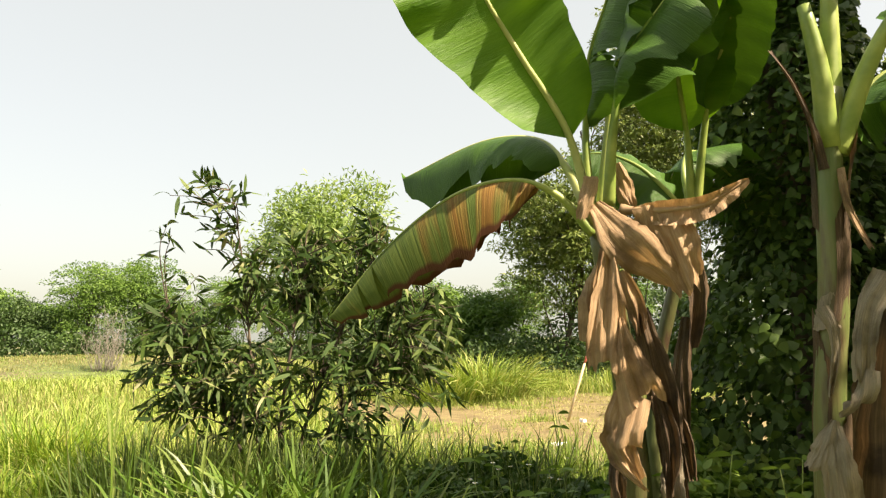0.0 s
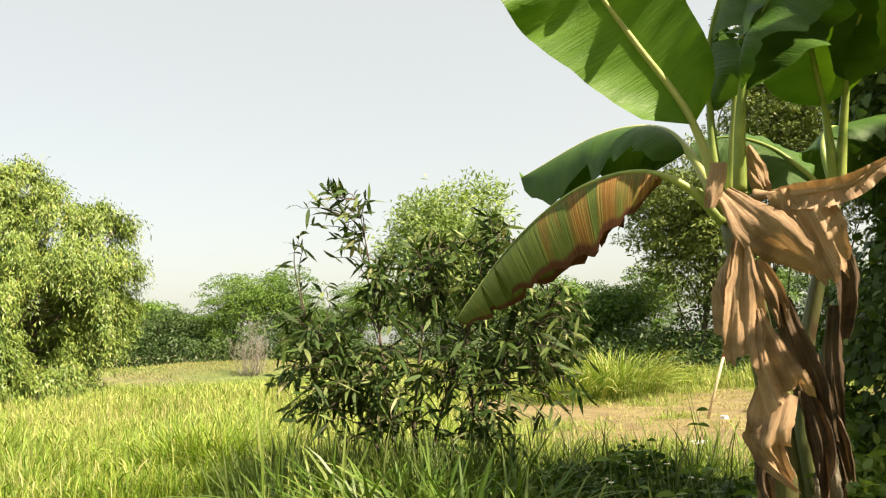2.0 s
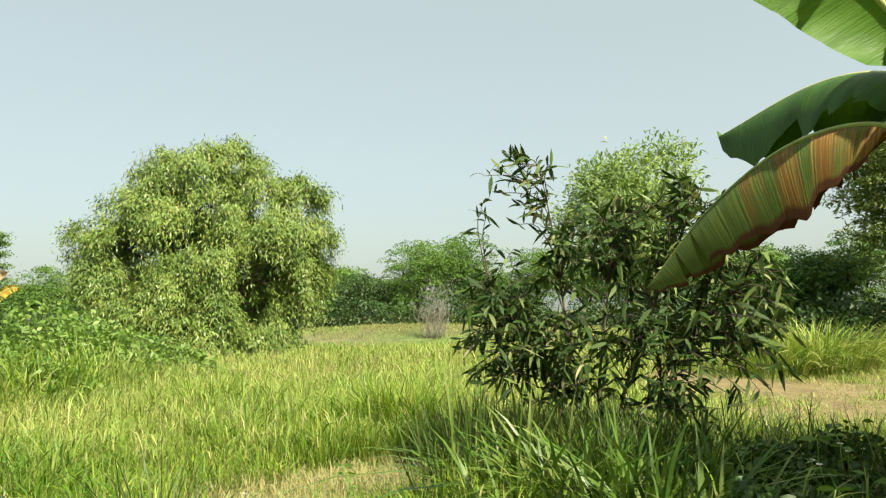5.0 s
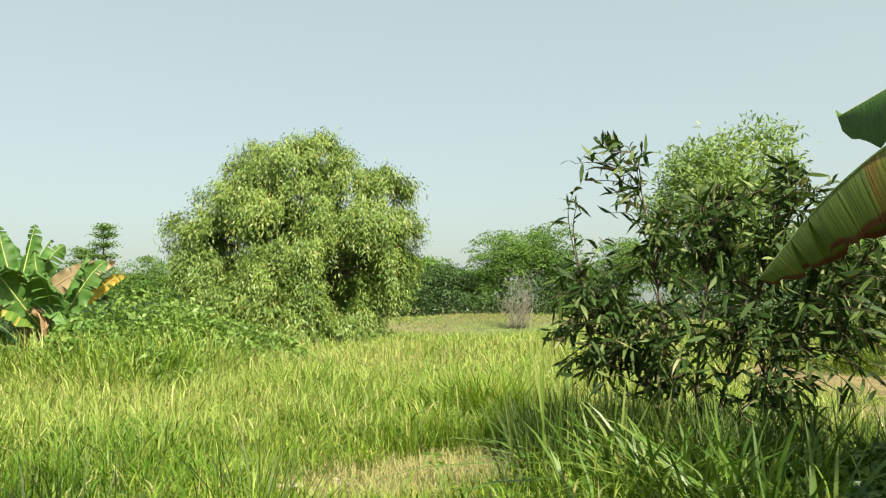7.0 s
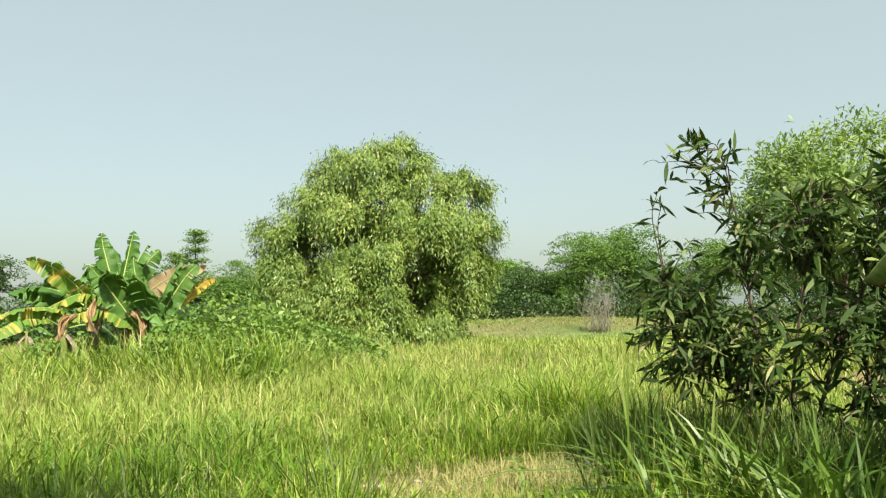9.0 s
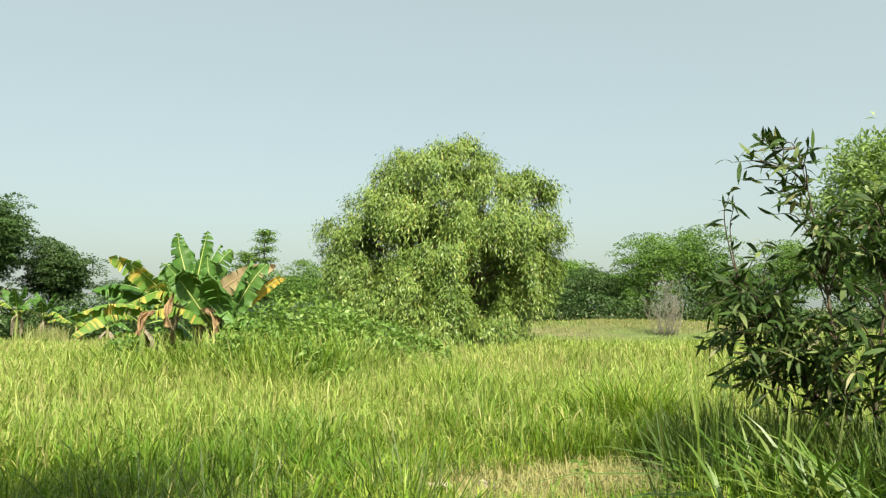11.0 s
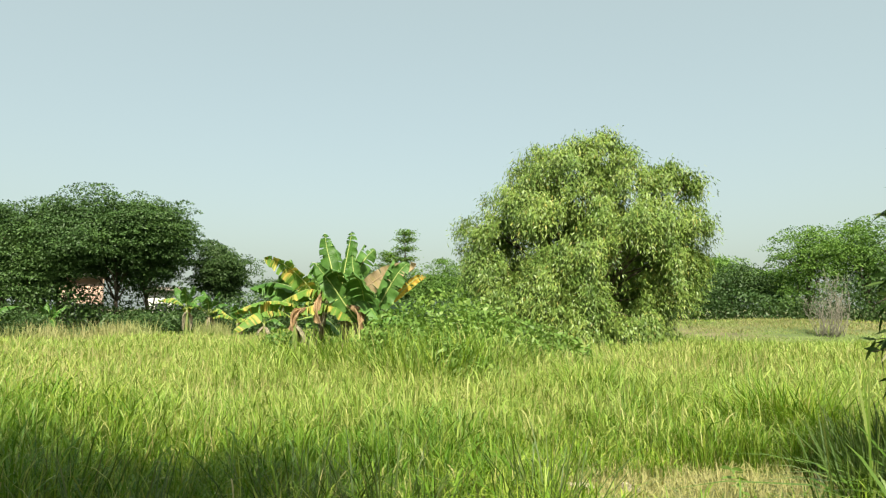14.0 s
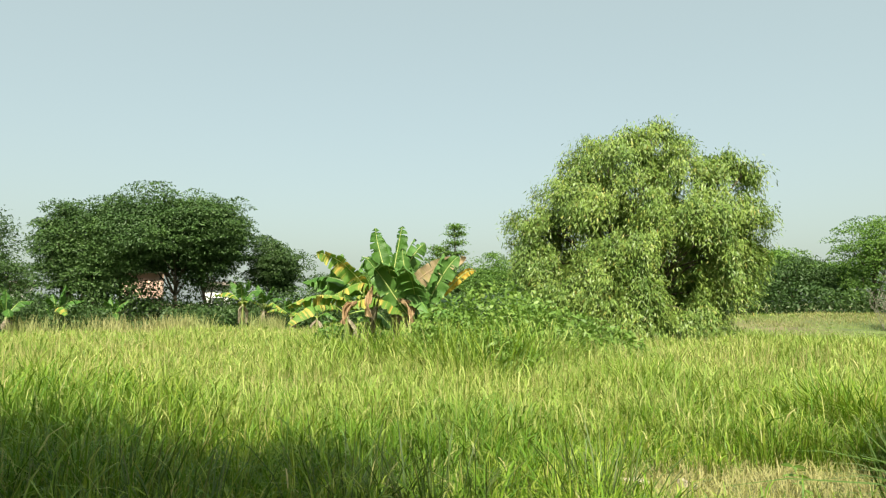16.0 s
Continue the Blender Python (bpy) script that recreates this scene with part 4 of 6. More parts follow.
# far tree belt: four kinds, then copies
proto = []
for i, (h, r, b, m) in enumerate(((8.4, 3.5, 0.2, MAT_MID_TREE), (5.8, 3.8, 0.3, MAT_DARK_TREE), (6.6, 3.6, 0.4, MAT_MID_TREE), (5.6, 4.0, 0.2, MAT_MID_TREE))):
    x, y = spot((6.8, 2.0, -20.5, 12.5)[i], (58, 60, 68, 62)[i])
    proto.append(crown_tree("far_tree", ("rounded green tree in the far tree belt", "low dark green tree in the far tree belt")[i % 2], "tree", x, y, h, r, b, 0.2, m, MAT_BARK, 60 + i,
                            18, 330, 52, 0.17, 0.55, 0.1, 0.36, 0.5, "far tree belt", 0.1, 1.0, 0.6, 0.62))
BELT = ((16.5, 60, 0), (20.5, 64, 2), (25.0, 62, 1), (29.0, 66, 0), (34.0, 60, 1), (10.9, 60, 0), (4.5, 64, 3), (-0.5, 62, 3), (-3.5, 66, 1), (-7, 64, 3), (-11, 66, 1), (-15, 68, 3),
        (-18, 74, 1), (-23, 76, 3), (-25.5, 74, 1), (-29, 78, 3), (-33, 80, 1), (-57.5, 70, 1), (-62, 78, 1), (-66.5, 78, 1), (40, 60, 0), (47, 56, 2), (54, 50, 1), (62, 44, 0))
for i, (az, d, k) in enumerate(BELT):
    x, y = spot(az, d)
    s = 0.95 + 0.35 * ((i * 37) % 10) / 10
    copy_thing(proto[k], Matrix.Translation((x, y, float(ground_z(x, y)))) @ Matrix.Rotation(i * 1.9, 4, 'Z') @ Matrix.Diagonal((s, s, s * 0.95, 1)))

# shrubs at the foot of the belt
rng = np.random.default_rng(77)
x, y = scatter(rng, 80000, -66, 66, 54, 60)
hump = vnoise(x, y, 3.0, 71)
pos = np.stack([x, y, ground_z(x, y) + rng.random(len(x)) * (0.5 + 3.6 * hump)], 1)
stuff("undergrowth", leaves(pos, rng.normal(size=pos.shape) + np.array([0, 0, 0.3]), 0.22 + 0.2 * rng.random(len(x)), 0.13, rng, 0.2, CARD, 0.2, 0.5), MAT_DARK_TREE,
      "tangled green undergrowth at the foot of the trees", "shrubs")

# big dark trees before the houses
for az, d, h, r, b, n, sd in ((-45.0, 56, 10.9, 6.1, 2.3, 1200, 81), (-42.7, 57, 9.2, 3.1, 1.4, 500, 86), (-48.7, 57, 10.9, 3.4, 0.8, 620, 85), (-52.2, 58, 10.2, 2.9, 0.6, 440, 82), (-50.6, 57, 7.6, 2.6, 0.3, 300, 88)):
    x, y = spot(az, d)
    crown_tree("shade_tree", "dark green shade tree with a spreading layered crown", "tree", x, y, h, r, b, 0.17, MAT_SHADE, MAT_BARK, sd, 34, int(n * 0.9), 84, 0.185, 0.55, 0.05, 0.42, 0.8, "shade trees", 0.05, 0.85, 0.45, 0.85)
x, y = spot(-57.5, 50)
crown_tree("shade_tree", "slim tree with a bare pale trunk", "tree", x, y, 7.8, 1.9, 2.6, 0.12, MAT_DARK_TREE, MAT_PALE_BARK, 83, 9, 120, 30, 0.2, 0.45, 0.2, 0.4, 0.6)
x, y = spot(-37.9, 60)
crown_tree("round_tree", "compact round dark green tree", "tree", x, y, 7.7, 3.1, 0.8, 0.22, MAT_DARK_TREE, MAT_BARK, 84, 16, 480, 60, 0.18, 0.55, 0.1, 0.33, 0.6, "", 0.2, 1.0, 0.55, 0.6)


def tiered_tree(x, y, height, seed):
    rng = np.random.default_rng(seed)
    root = thing("tiered_tree", "tall slim tree with tiers of flat branches", "tree", x, y, None, "tiered trees")
    z0 = root.location.z
    part("trunk", tube(bezier([(x, y, z0 - 0.1), (x + 0.1, y, z0 + height * 0.5), (x, y, z0 + height)], 10), np.linspace(0.2, 0.04, 10), 7), MAT_BARK, root)
    pos = []
    for k, f in enumerate((0.45, 0.58, 0.70, 0.81, 0.91, 0.99)):
        reach = 0.7 + 3.4 * (1.04 - f) + 0.5 * rng.random()
        for q in range(7):
            a = rng.random() * 6.28
            tip = np.array([x + reach * math.cos(a) * (0.6 + 0.5 * rng.random()), y + reach * math.sin(a), z0 + f * height + 0.25])
            foot = np.array([x, y, z0 + f * height - 0.15])
            part("limb", tube(bezier([foot, (foot + tip) / 2 + np.array([0, 0, -0.05]), tip], 4), np.linspace(0.05, 0.015, 4), 4), MAT_BARK, root)
            w = rng.random((90, 1)) ** 0.6
            pos.append(foot * (1 - w) + tip * w + rng.normal(size=(90, 3)) * np.array([0.4, 0.4, 0.17]))
    pos = np.concatenate(pos)
    part("crown", leaves(pos, rng.normal(size=pos.shape) * np.array([1, 1, 0.35]), 0.26, 0.12, rng, 0.1, CARD, 0.15, 0.7), MAT_MID_TREE, root, "", False)


for az, d, h in ((-23.4, 84, 10.6), (-24.6, 86, 8.2)):
    x, y = spot(az, d)
    tiered_tree(x, y, h, int(80 + h))


# a row of unseen trees, added behind the camera to cut the skylight
rx, ry = spot(84, 20)
unseen_row_tree = crown_tree("unseen_row_tree", "unseen dark tree added behind the camera to block skylight", "tree", rx, ry, 9.6, 5.6, 0.5, 0.3, MAT_DARK_TREE, MAT_BARK, 95, 14, 260, 22, 0.5, 0.5, 0.2, 0.7, 0.5, "roadside row", 0.1)
for i, (az, d) in enumerate(((100, 19), (116, 19), (132, 20), (148, 21), (164, 20), (180, 19), (196, 20), (212, 19), (228, 20), (244, 19), (260, 20))):
    x, y = spot(az, d)
    copy_thing(unseen_row_tree, Matrix.Translation((x, y, float(ground_z(x, y)))) @ Matrix.Rotation(i * 1.3, 4, 'Z'))

# the roadside tree whose shade falls on the near grass
crown_tree("unseen_tree", "broad leafy roadside tree that shades the near grass", "tree", -1.6, -3.6, 8.4, 4.4, 4.6, 0.18, MAT_DARK_TREE, MAT_BARK, 91, 18, 760, 26, 0.2, 0.5, 0.2, 0.35, 0.5)


# the next three trees stand out of view, added only to cast shade
crown_tree("unseen_tree", "unseen small tree added to shade the banana stems", "tree", 3.36, -1.34, 5.3, 0.5, 2.4, 0.07, MAT_DARK_TREE, MAT_BARK, 92, 10, 200, 24, 0.2, 0.6, 0.2, 0.16, 0.5)
crown_tree("unseen_tree", "unseen small tree added to shade the low weeds", "tree", 5.0, -0.6, 4.6, 0.85, 2.1, 0.06, MAT_DARK_TREE, MAT_BARK, 96, 10, 240, 24, 0.2, 0.6, 0.2, 0.18, 0.5)
crown_tree("unseen_tree", "unseen tree added to shade the creepers and the sedge", "tree", 6.9, -0.9, 8.6, 1.75, 3.0, 0.09, MAT_DARK_TREE, MAT_BARK, 93, 14, 460, 24, 0.26, 0.6, 0.2, 0.3, 0.5)


# leafless shrub on the lawn
def dead_shrub(x, y):
    rng = np.random.default_rng(9)
    root = thing("dead_shrub", "leafless grey shrub of many upright twigs", "shrub", x, y)
    z0 = root.location.z
    geos = []
    for i in range(52):
        a, r = rng.random() * 6.28, 0.8 * math.sqrt(rng.random())
        b = np.array([x + r * math.cos(a), y + r * math.sin(a), z0 - 0.05])
        h = (1.3 + 2.5 * rng.random()) * (1.1 - 0.3 * r)
        e = b + np.array([rng.normal() * 0.3 + math.cos(a) * 0.25, rng.normal() * 0.3, h])
        line = bezier([b, (b * 0.6 + e * 0.4) + rng.normal(size=3) * 0.22, (b * 0.3 + e * 0.7) + rng.normal(size=3) * 0.22, e], 8)
        geos.append(tube(line, np.linspace(0.019, 0.006, 8), 4))
        for k in (3, 4, 5, 6):
            e = line[k] + np.array([rng.normal() * 0.3, rng.normal() * 0.3, 0.15 + 0.45 * rng.random()])
            geos.append(tube(bezier([line[k], (line[k] + e) / 2 + rng.normal(size=3) * 0.06, e], 4), np.linspace(0.009, 0.004, 4), 3))
    tagged(part("branchwork", merge(geos), MAT_DEAD_TWIG, root), kind="stuff")


x, y = spot(8.3, 47)
dead_shrub(x, y)


# ------------------------------------------------------------ banana plants
def banana_leaf(plant, ctrl, width, side, material, rng, fold=0.35, petiole=0.22, tears=6, rib=0.014, rib_mat=None, droop=0.0, label="", sag=0.25, pet_mat=None, swell=(0.72, 0.55), outline=None, ripple=0.05):
    """ctrl: the midrib from the stem to the tip. side: where the blade spreads. fold: how far both halves bend back (down the normal)."""
    n = 44
    line = bezier(ctrl, n)
    t = tangents(line)
    side = np.asarray(side, float)
    s = unit(side - t * (t @ side)[:, None])
    nor = np.cross(s, t)
    nor *= np.sign(nor[:, 2].mean() + 1e-9)
    u = np.linspace(0, 1, n)
    w = np.clip((u - petiole) / (1 - petiole), 0, 1)
    prof = np.clip(np.sin(np.pi * np.clip(w, 0, 1) ** swell[0]) ** swell[1], 0, 1) * np.where(w > 0, 1, 0)
    if outline:
        prof = np.interp(w, *zip(*outline))
    leaf = part("leaf", tube(line, np.interp(u, [0, petiole, 1], [rib * 2.0, rib * 1.15, rib * 0.15]), 8), pet_mat or rib_mat or MAT_PETIOLE, plant, label)
    k0 = int(petiole * (n - 1))
    for sgn in (-1, 1):
        ruffle = np.convolve(rng.normal(size=n + 6), np.ones(4) / 2.0, 'same')[3:-3] * width
        cuts = sorted(set([k0, n - 1] + list(rng.integers(k0 + 3, n - 3, tears))))
        vs, fs, uvs, base = [], [], [], 0
        for a, b in zip(cuts[:-1], cuts[1:]):
            m = 7
            extra = rng.normal() * 0.06
            for i in range(a, b + 1):
                ww = width * 0.5 * prof[i]
                inset = 0.0
                for j in range(m):
                    f = j / (m - 1)
                    ang = (fold + extra * f) * (0.4 + 0.8 * f)
                    # the strip's edges pull together towards the outer rim
                    pull = (0.02 * f * ((i == a) and a != k0) - 0.02 * f * ((i == b) and b != n - 1)) * (1 + abs(extra) * 6)
                    wave = (0.016 * math.sin(i * 1.3 + sgn) + ripple * ruffle[i]) * f * f
                    p = line[i] + s[i] * sgn * ww * f * math.cos(ang) - nor[i] * (ww * f * math.sin(ang) - wave) + t[i] * (ww * f * 0.25 + pull)
                    p = p + np.array([0, 0, -1.0]) * sag * ww * f * f
                    vs.append(p)
                    uvs.append((u[i] * 2.0 + f * 0.03, f * sgn * 0.5 + 0.5))
            rows = b - a + 1
            for i in range(rows - 1):
                for j in range(m - 1):
                    q = base + i * m + j
                    fs.append((q, q + 1, q + m + 1, q + m))
            base += rows * m
        part("blade", (np.array(vs), [np.array(fs)], np.array(uvs)), material, leaf)
    return leaf


def dry_leaf(plant, ctrl, width, side, rng, folds=5, depth=0.05, label="", taper=(0.5, 1.0, 0.35), twist=0.7, material=MAT_DRY):
    """A dead leaf: a sheet that hangs along ctrl, twisted, with sharp creases and a ragged rim."""
    n, m = 40, 30
    width *= 0.74
    line = bezier(ctrl, n)
    t = tangents(line)
    side = np.asarray(side, float)
    s = unit(side - t * (t @ side)[:, None])
    nor = np.cross(t, s)
    u = np.linspace(0, 1, n)
    turn = twist * (rng.random() - 0.5) * 2 * (u - 0.3) + 0.25 * np.sin(u * 5 + rng.random() * 6)
    s, nor = s * np.cos(turn)[:, None] + nor * np.sin(turn)[:, None], nor * np.cos(turn)[:, None] - s * np.sin(turn)[:, None]
    prof = np.interp(u, [0, 0.25, 0.5, 0.8, 1], [taper[0], 0.5 * taper[0] + 0.5 * taper[1], taper[1], 0.5 * taper[1] + 0.5 * taper[2], taper[2]])
    ph = rng.random() * 6
    v = np.linspace(-1, 1, m)
    U, W = np.meshgrid(u, v, indexing="ij")

    def zig(q):
        return 2 * np.abs(2 * (q - np.floor(q + 0.5))) - 1
    crease = zig(W * folds * 0.2 + ph + 0.4 * U) * 0.5 + zig(W * folds * 0.5 - 0.5 * U + 2 * ph) * 0.2 + zig(W * folds * 1.3 + 0.8 * U + ph) * 0.07
    crease = crease + (vnoise(U * 3 + ph, W * 1.3, 1.0, 7) - 0.5) * 1.5
    crease = crease - 1.6 * (W + 0.15 * np.sin(ph)) ** 2 * (rng.random() - 0.2)
    rag = 1 + 0.22 * (vnoise(U * 9 + ph, W * 0 + np.sign(W), 1.0, 11) - 0.5) + 0.06 * rng.random((n, m))
    half = width * 0.5 * prof[:, None]
    p = line[:, None] + s[:, None] * (W * half * rag)[..., None] + nor[:, None] * (crease * depth * (0.4 + 0.8 * U))[..., None]
    p = p + t[:, None] * (width * 0.45 * (vnoise(W * 4 + ph, U * 0, 1.0, 13) - 0.5) * (U > 0.8) * (U - 0.8) * 5)[..., None]
    i, j = np.meshgrid(np.arange(n - 1), np.arange(m - 1), indexing="ij")
    q = np.stack([i * m + j, i * m + j + 1, (i + 1) * m + j + 1, (i + 1) * m + j], -1).reshape(-1, 4)
    uv = np.stack([W * 0.5 + 0.5 + ph, U], -1).reshape(-1, 2)
    return part("dry_leaf", (p.reshape(-1, 3), [q], uv), material, plant, label, False)


def sheath(plant, line, radius, face, span, slant, rng, material=MAT_DRY):
    """A papery sheath wrapped round part of a stem, with a slanting ragged rim."""
    n, m = 16, 14
    p = bezier(line, n)
    c, d = math.cos(face), math.sin(face)
    u, v = np.meshgrid(np.linspace(0, 1, n), np.linspace(-1, 1, m), indexing="ij")
    lift = slant * v * (0.4 + 0.6 * u) + 0.02 * (rng.random((n, m)) - 0.5)
    a = face + v * span * (1 - 0.25 * u)
    r = radius * (1.0 + 0.06 * rng.random((n, m)) + 0.08 * np.abs(v) ** 3)
    q = p[:, None] + np.stack([r * np.cos(a), r * np.sin(a), lift], -1)
    i, j = np.meshgrid(np.arange(n - 1), np.arange(m - 1), indexing="ij")
    f = np.stack([i * m + j, i * m + j + 1, (i + 1) * m + j + 1, (i + 1) * m + j], -1).reshape(-1, 4)
    uv = np.stack([v * 0.5 + rng.random(), u], -1).reshape(-1, 2)
    return part("sheath", (q.reshape(-1, 3), [f], uv), material, plant, "", False)


RIGHT45 = (0.71, -0.71, 0.0)
rng = np.random.default_rng(101)
near = thing("banana_plant", "banana plant with large green leaves and dry brown skirt", "banana plant", 2.62, 2.34, None, "banana plants")
part("pseudostem", tube(bezier([(2.66, 2.34, -0.1), (2.62, 2.34, 0.6), (2.55, 2.33, 1.4), (2.47, 2.39, 2.18)], 14), np.linspace(0.085, 0.05, 14), 12, 0.08, 1), MAT_DARK_STEM, near)
# tall leaf leaning over, seen from beneath
banana_leaf(near, [(2.44, 2.38, 2.12), (2.32, 2.41, 2.57), (2.09, 2.47, 2.93), (1.91, 2.49, 3.17), (1.73, 2.50, 3.46), (1.56, 2.49, 3.90)], 0.80,
            (0.62, -0.5, 0.35), MAT_BANANA, rng, 0.10, 0.19, 0, 0.016, MAT_MIDRIB, 0, "big upright green leaf lit through", 0.05, None, outline=((0, 0), (0.02, 0.30), (0.06, 0.54), (0.2, 0.70), (0.35, 0.85), (0.5, 0.97), (0.7, 1.0), (0.88, 0.7), (1, 0)))
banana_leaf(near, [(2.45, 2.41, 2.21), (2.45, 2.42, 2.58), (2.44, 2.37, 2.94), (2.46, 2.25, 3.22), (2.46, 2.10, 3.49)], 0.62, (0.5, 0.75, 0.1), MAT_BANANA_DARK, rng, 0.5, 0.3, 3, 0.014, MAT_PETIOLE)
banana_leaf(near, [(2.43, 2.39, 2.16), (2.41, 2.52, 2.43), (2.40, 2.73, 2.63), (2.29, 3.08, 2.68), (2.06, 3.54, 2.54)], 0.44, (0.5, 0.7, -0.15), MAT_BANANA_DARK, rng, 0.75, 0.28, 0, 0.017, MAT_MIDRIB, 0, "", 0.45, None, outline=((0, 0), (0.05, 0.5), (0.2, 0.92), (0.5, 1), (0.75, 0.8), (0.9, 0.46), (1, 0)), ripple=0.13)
banana_leaf(near, [(2.42, 2.37, 2.08), (2.27, 2.45, 2.27), (2.11, 2.59, 2.35), (1.91, 2.80, 2.29), (1.70, 3.05, 2.07), (1.49, 3.32, 1.71)], 0.42, (0.59, 0.81, 0.0), MAT_WITHER, rng, 1.1, 0.30, 2, 0.013,
            MAT_BROWN_RIB, 0, "drooping leaf dying back in brown bands", 0.5, MAT_PETIOLE)
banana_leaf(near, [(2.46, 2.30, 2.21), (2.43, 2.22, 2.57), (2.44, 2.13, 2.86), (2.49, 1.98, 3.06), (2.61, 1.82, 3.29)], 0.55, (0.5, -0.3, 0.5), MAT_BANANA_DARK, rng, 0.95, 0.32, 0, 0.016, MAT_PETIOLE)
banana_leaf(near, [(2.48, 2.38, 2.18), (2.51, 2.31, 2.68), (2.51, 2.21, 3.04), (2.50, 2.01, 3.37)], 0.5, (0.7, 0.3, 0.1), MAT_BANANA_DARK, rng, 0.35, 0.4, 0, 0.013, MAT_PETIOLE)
# dry skirt
banana_leaf(near, [(2.48, 2.24, 2.18), (2.54, 2.08, 2.16), (2.65, 1.91, 2.17), (2.77, 1.77, 2.27)], 0.13, (0.1, 0.1, -1.0), MAT_DRY, rng, 0.3, 0.1, 0, 0.016, MAT_BROWN_RIB, 0, "dead curled leaf stalk")
dry_leaf(near, [(2.37, 2.31, 2.21), (2.42, 2.16, 2.01), (2.58, 2.04, 1.83)], 0.30, (0.4, -0.4, 0.6), rng, 3, 0.03, "", (0.35, 1.0, 0.5))
dry_leaf(near, [(2.54, 2.09, 2.19), (2.55, 2.03, 2.03), (2.59, 1.97, 1.81)], 0.34, RIGHT45, rng, 6, 0.035, "", (0.9, 0.9, 0.55))
dry_leaf(near, [(2.35, 2.30, 2.34), (2.32, 2.30, 2.24), (2.30, 2.32, 2.14)], 0.10, RIGHT45, rng, 2, 0.012, "", (1, 1, 0.7))
dry_leaf(near, [(2.40, 2.25, 2.00), (2.34, 2.22, 1.74), (2.31, 2.23, 1.46)], 0.22, RIGHT45, rng, 3, 0.05, "", (0.2, 0.9, 1.0))
dry_leaf(near, [(2.39, 2.20, 1.68), (2.38, 2.15, 1.49), (2.42, 2.11, 1.31)], 0.28, RIGHT45, rng, 6, 0.035, "", (0.15, 0.7, 1.0))
dry_leaf(near, [(2.41, 2.17, 1.34), (2.35, 2.18, 1.18), (2.35, 2.19, 1.10), (2.42, 2.14, 0.96)], 0.24, RIGHT45, rng, 3, 0.05, "", (0.9, 1.0, 0.12), 0.5)
dry_leaf(near, [(2.40, 2.24, 1.09), (2.39, 2.26, 0.99), (2.39, 2.25, 0.85)], 0.12, RIGHT45, rng, 3, 0.04, "", (0.5, 1.0, 0.6), 0.5, MAT_DRY_DARK)
dry_leaf(near, [(2.59, 2.18, 1.33), (2.60, 2.14, 1.13), (2.60, 2.14, 0.89)], 0.13, RIGHT45, rng, 4, 0.04, "", (0.6, 1.0, 0.4), 0.8, MAT_DRY_DARK)
dry_leaf(near, [(2.69, 2.22, 1.32), (2.73, 2.16, 1.14), (2.75, 2.14, 0.94)], 0.10, RIGHT45, rng, 4, 0.04, "", (0.4, 1.0, 0.5), 0.8, MAT_DRY_DARK)
dry_leaf(near, [(2.67, 2.16, 1.07), (2.65, 2.17, 0.95), (2.65, 2.16, 0.83)], 0.14, RIGHT45, rng, 3, 0.03, "", (0.5, 1.0, 0.9), 0.5, MAT_DRY_GREY)
dry_leaf(near, [(2.45, 2.34, 2.01), (2.42, 2.37, 1.80), (2.42, 2.40, 1.59)], 0.16, RIGHT45, rng, 4, 0.04, "", (0.6, 1.0, 0.7))
dry_leaf(near, [(2.52, 2.29, 1.90), (2.54, 2.24, 1.74), (2.57, 2.24, 1.61)], 0.12, RIGHT45, rng, 3, 0.03, "", (0.6, 1.0, 0.5))
dry_leaf(near, [(2.58, 2.35, 2.44), (2.60, 2.32, 2.32), (2.62, 2.30, 2.22)], 0.12, RIGHT45, rng, 3, 0.03, "", (0.5, 1.0, 0.7))
dry_leaf(near, [(2.57, 2.24, 1.72), (2.61, 2.19, 1.42), (2.66, 2.16, 1.12)], 0.19, RIGHT45, rng, 4, 0.04, "", (0.5, 1.0, 0.6), 0.5, MAT_DRY_DARK)
dry_leaf(near, [(2.64, 2.22, 1.40), (2.68, 2.19, 1.15), (2.70, 2.17, 0.85)], 0.17, RIGHT45, rng, 4, 0.04, "", (0.6, 1.0, 0.5), 0.6, MAT_DRY_DARK)

# a sucker behind it
rng = np.random.default_rng(102)
sx, sy = 3.05, 2.6
second = thing("banana_plant", "smaller banana plant with shade-darkened green leaves behind the first", "banana plant", sx, sy, None, "banana plants")
part("pseudostem", tube(bezier([(sx, sy, -0.1), (sx, sy, 1.2), (3.15, 2.35, 2.23)], 10), np.linspace(0.055, 0.03, 10), 10, 0.08, 2), MAT_DARK_STEM, second)
banana_leaf(second, [(3.15, 2.35, 2.22), (3.09, 2.31, 2.62), (2.97, 2.26, 3.01), (2.82, 2.13, 3.26), (2.66, 1.93, 3.44)], 0.60, (0.70, -0.66, 0.1), MAT_BANANA, rng, 0.35, 0.28, 0, 0.014, MAT_PETIOLE, outline=((0, 0), (0.02, 0.35), (0.08, 0.75), (0.25, 0.95), (0.6, 1), (0.85, 0.7), (1, 0)), ripple=0.08)
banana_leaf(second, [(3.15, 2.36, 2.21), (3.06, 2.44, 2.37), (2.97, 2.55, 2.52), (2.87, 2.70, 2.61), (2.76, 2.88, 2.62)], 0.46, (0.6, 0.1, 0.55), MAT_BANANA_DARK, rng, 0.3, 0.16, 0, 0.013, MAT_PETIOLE)
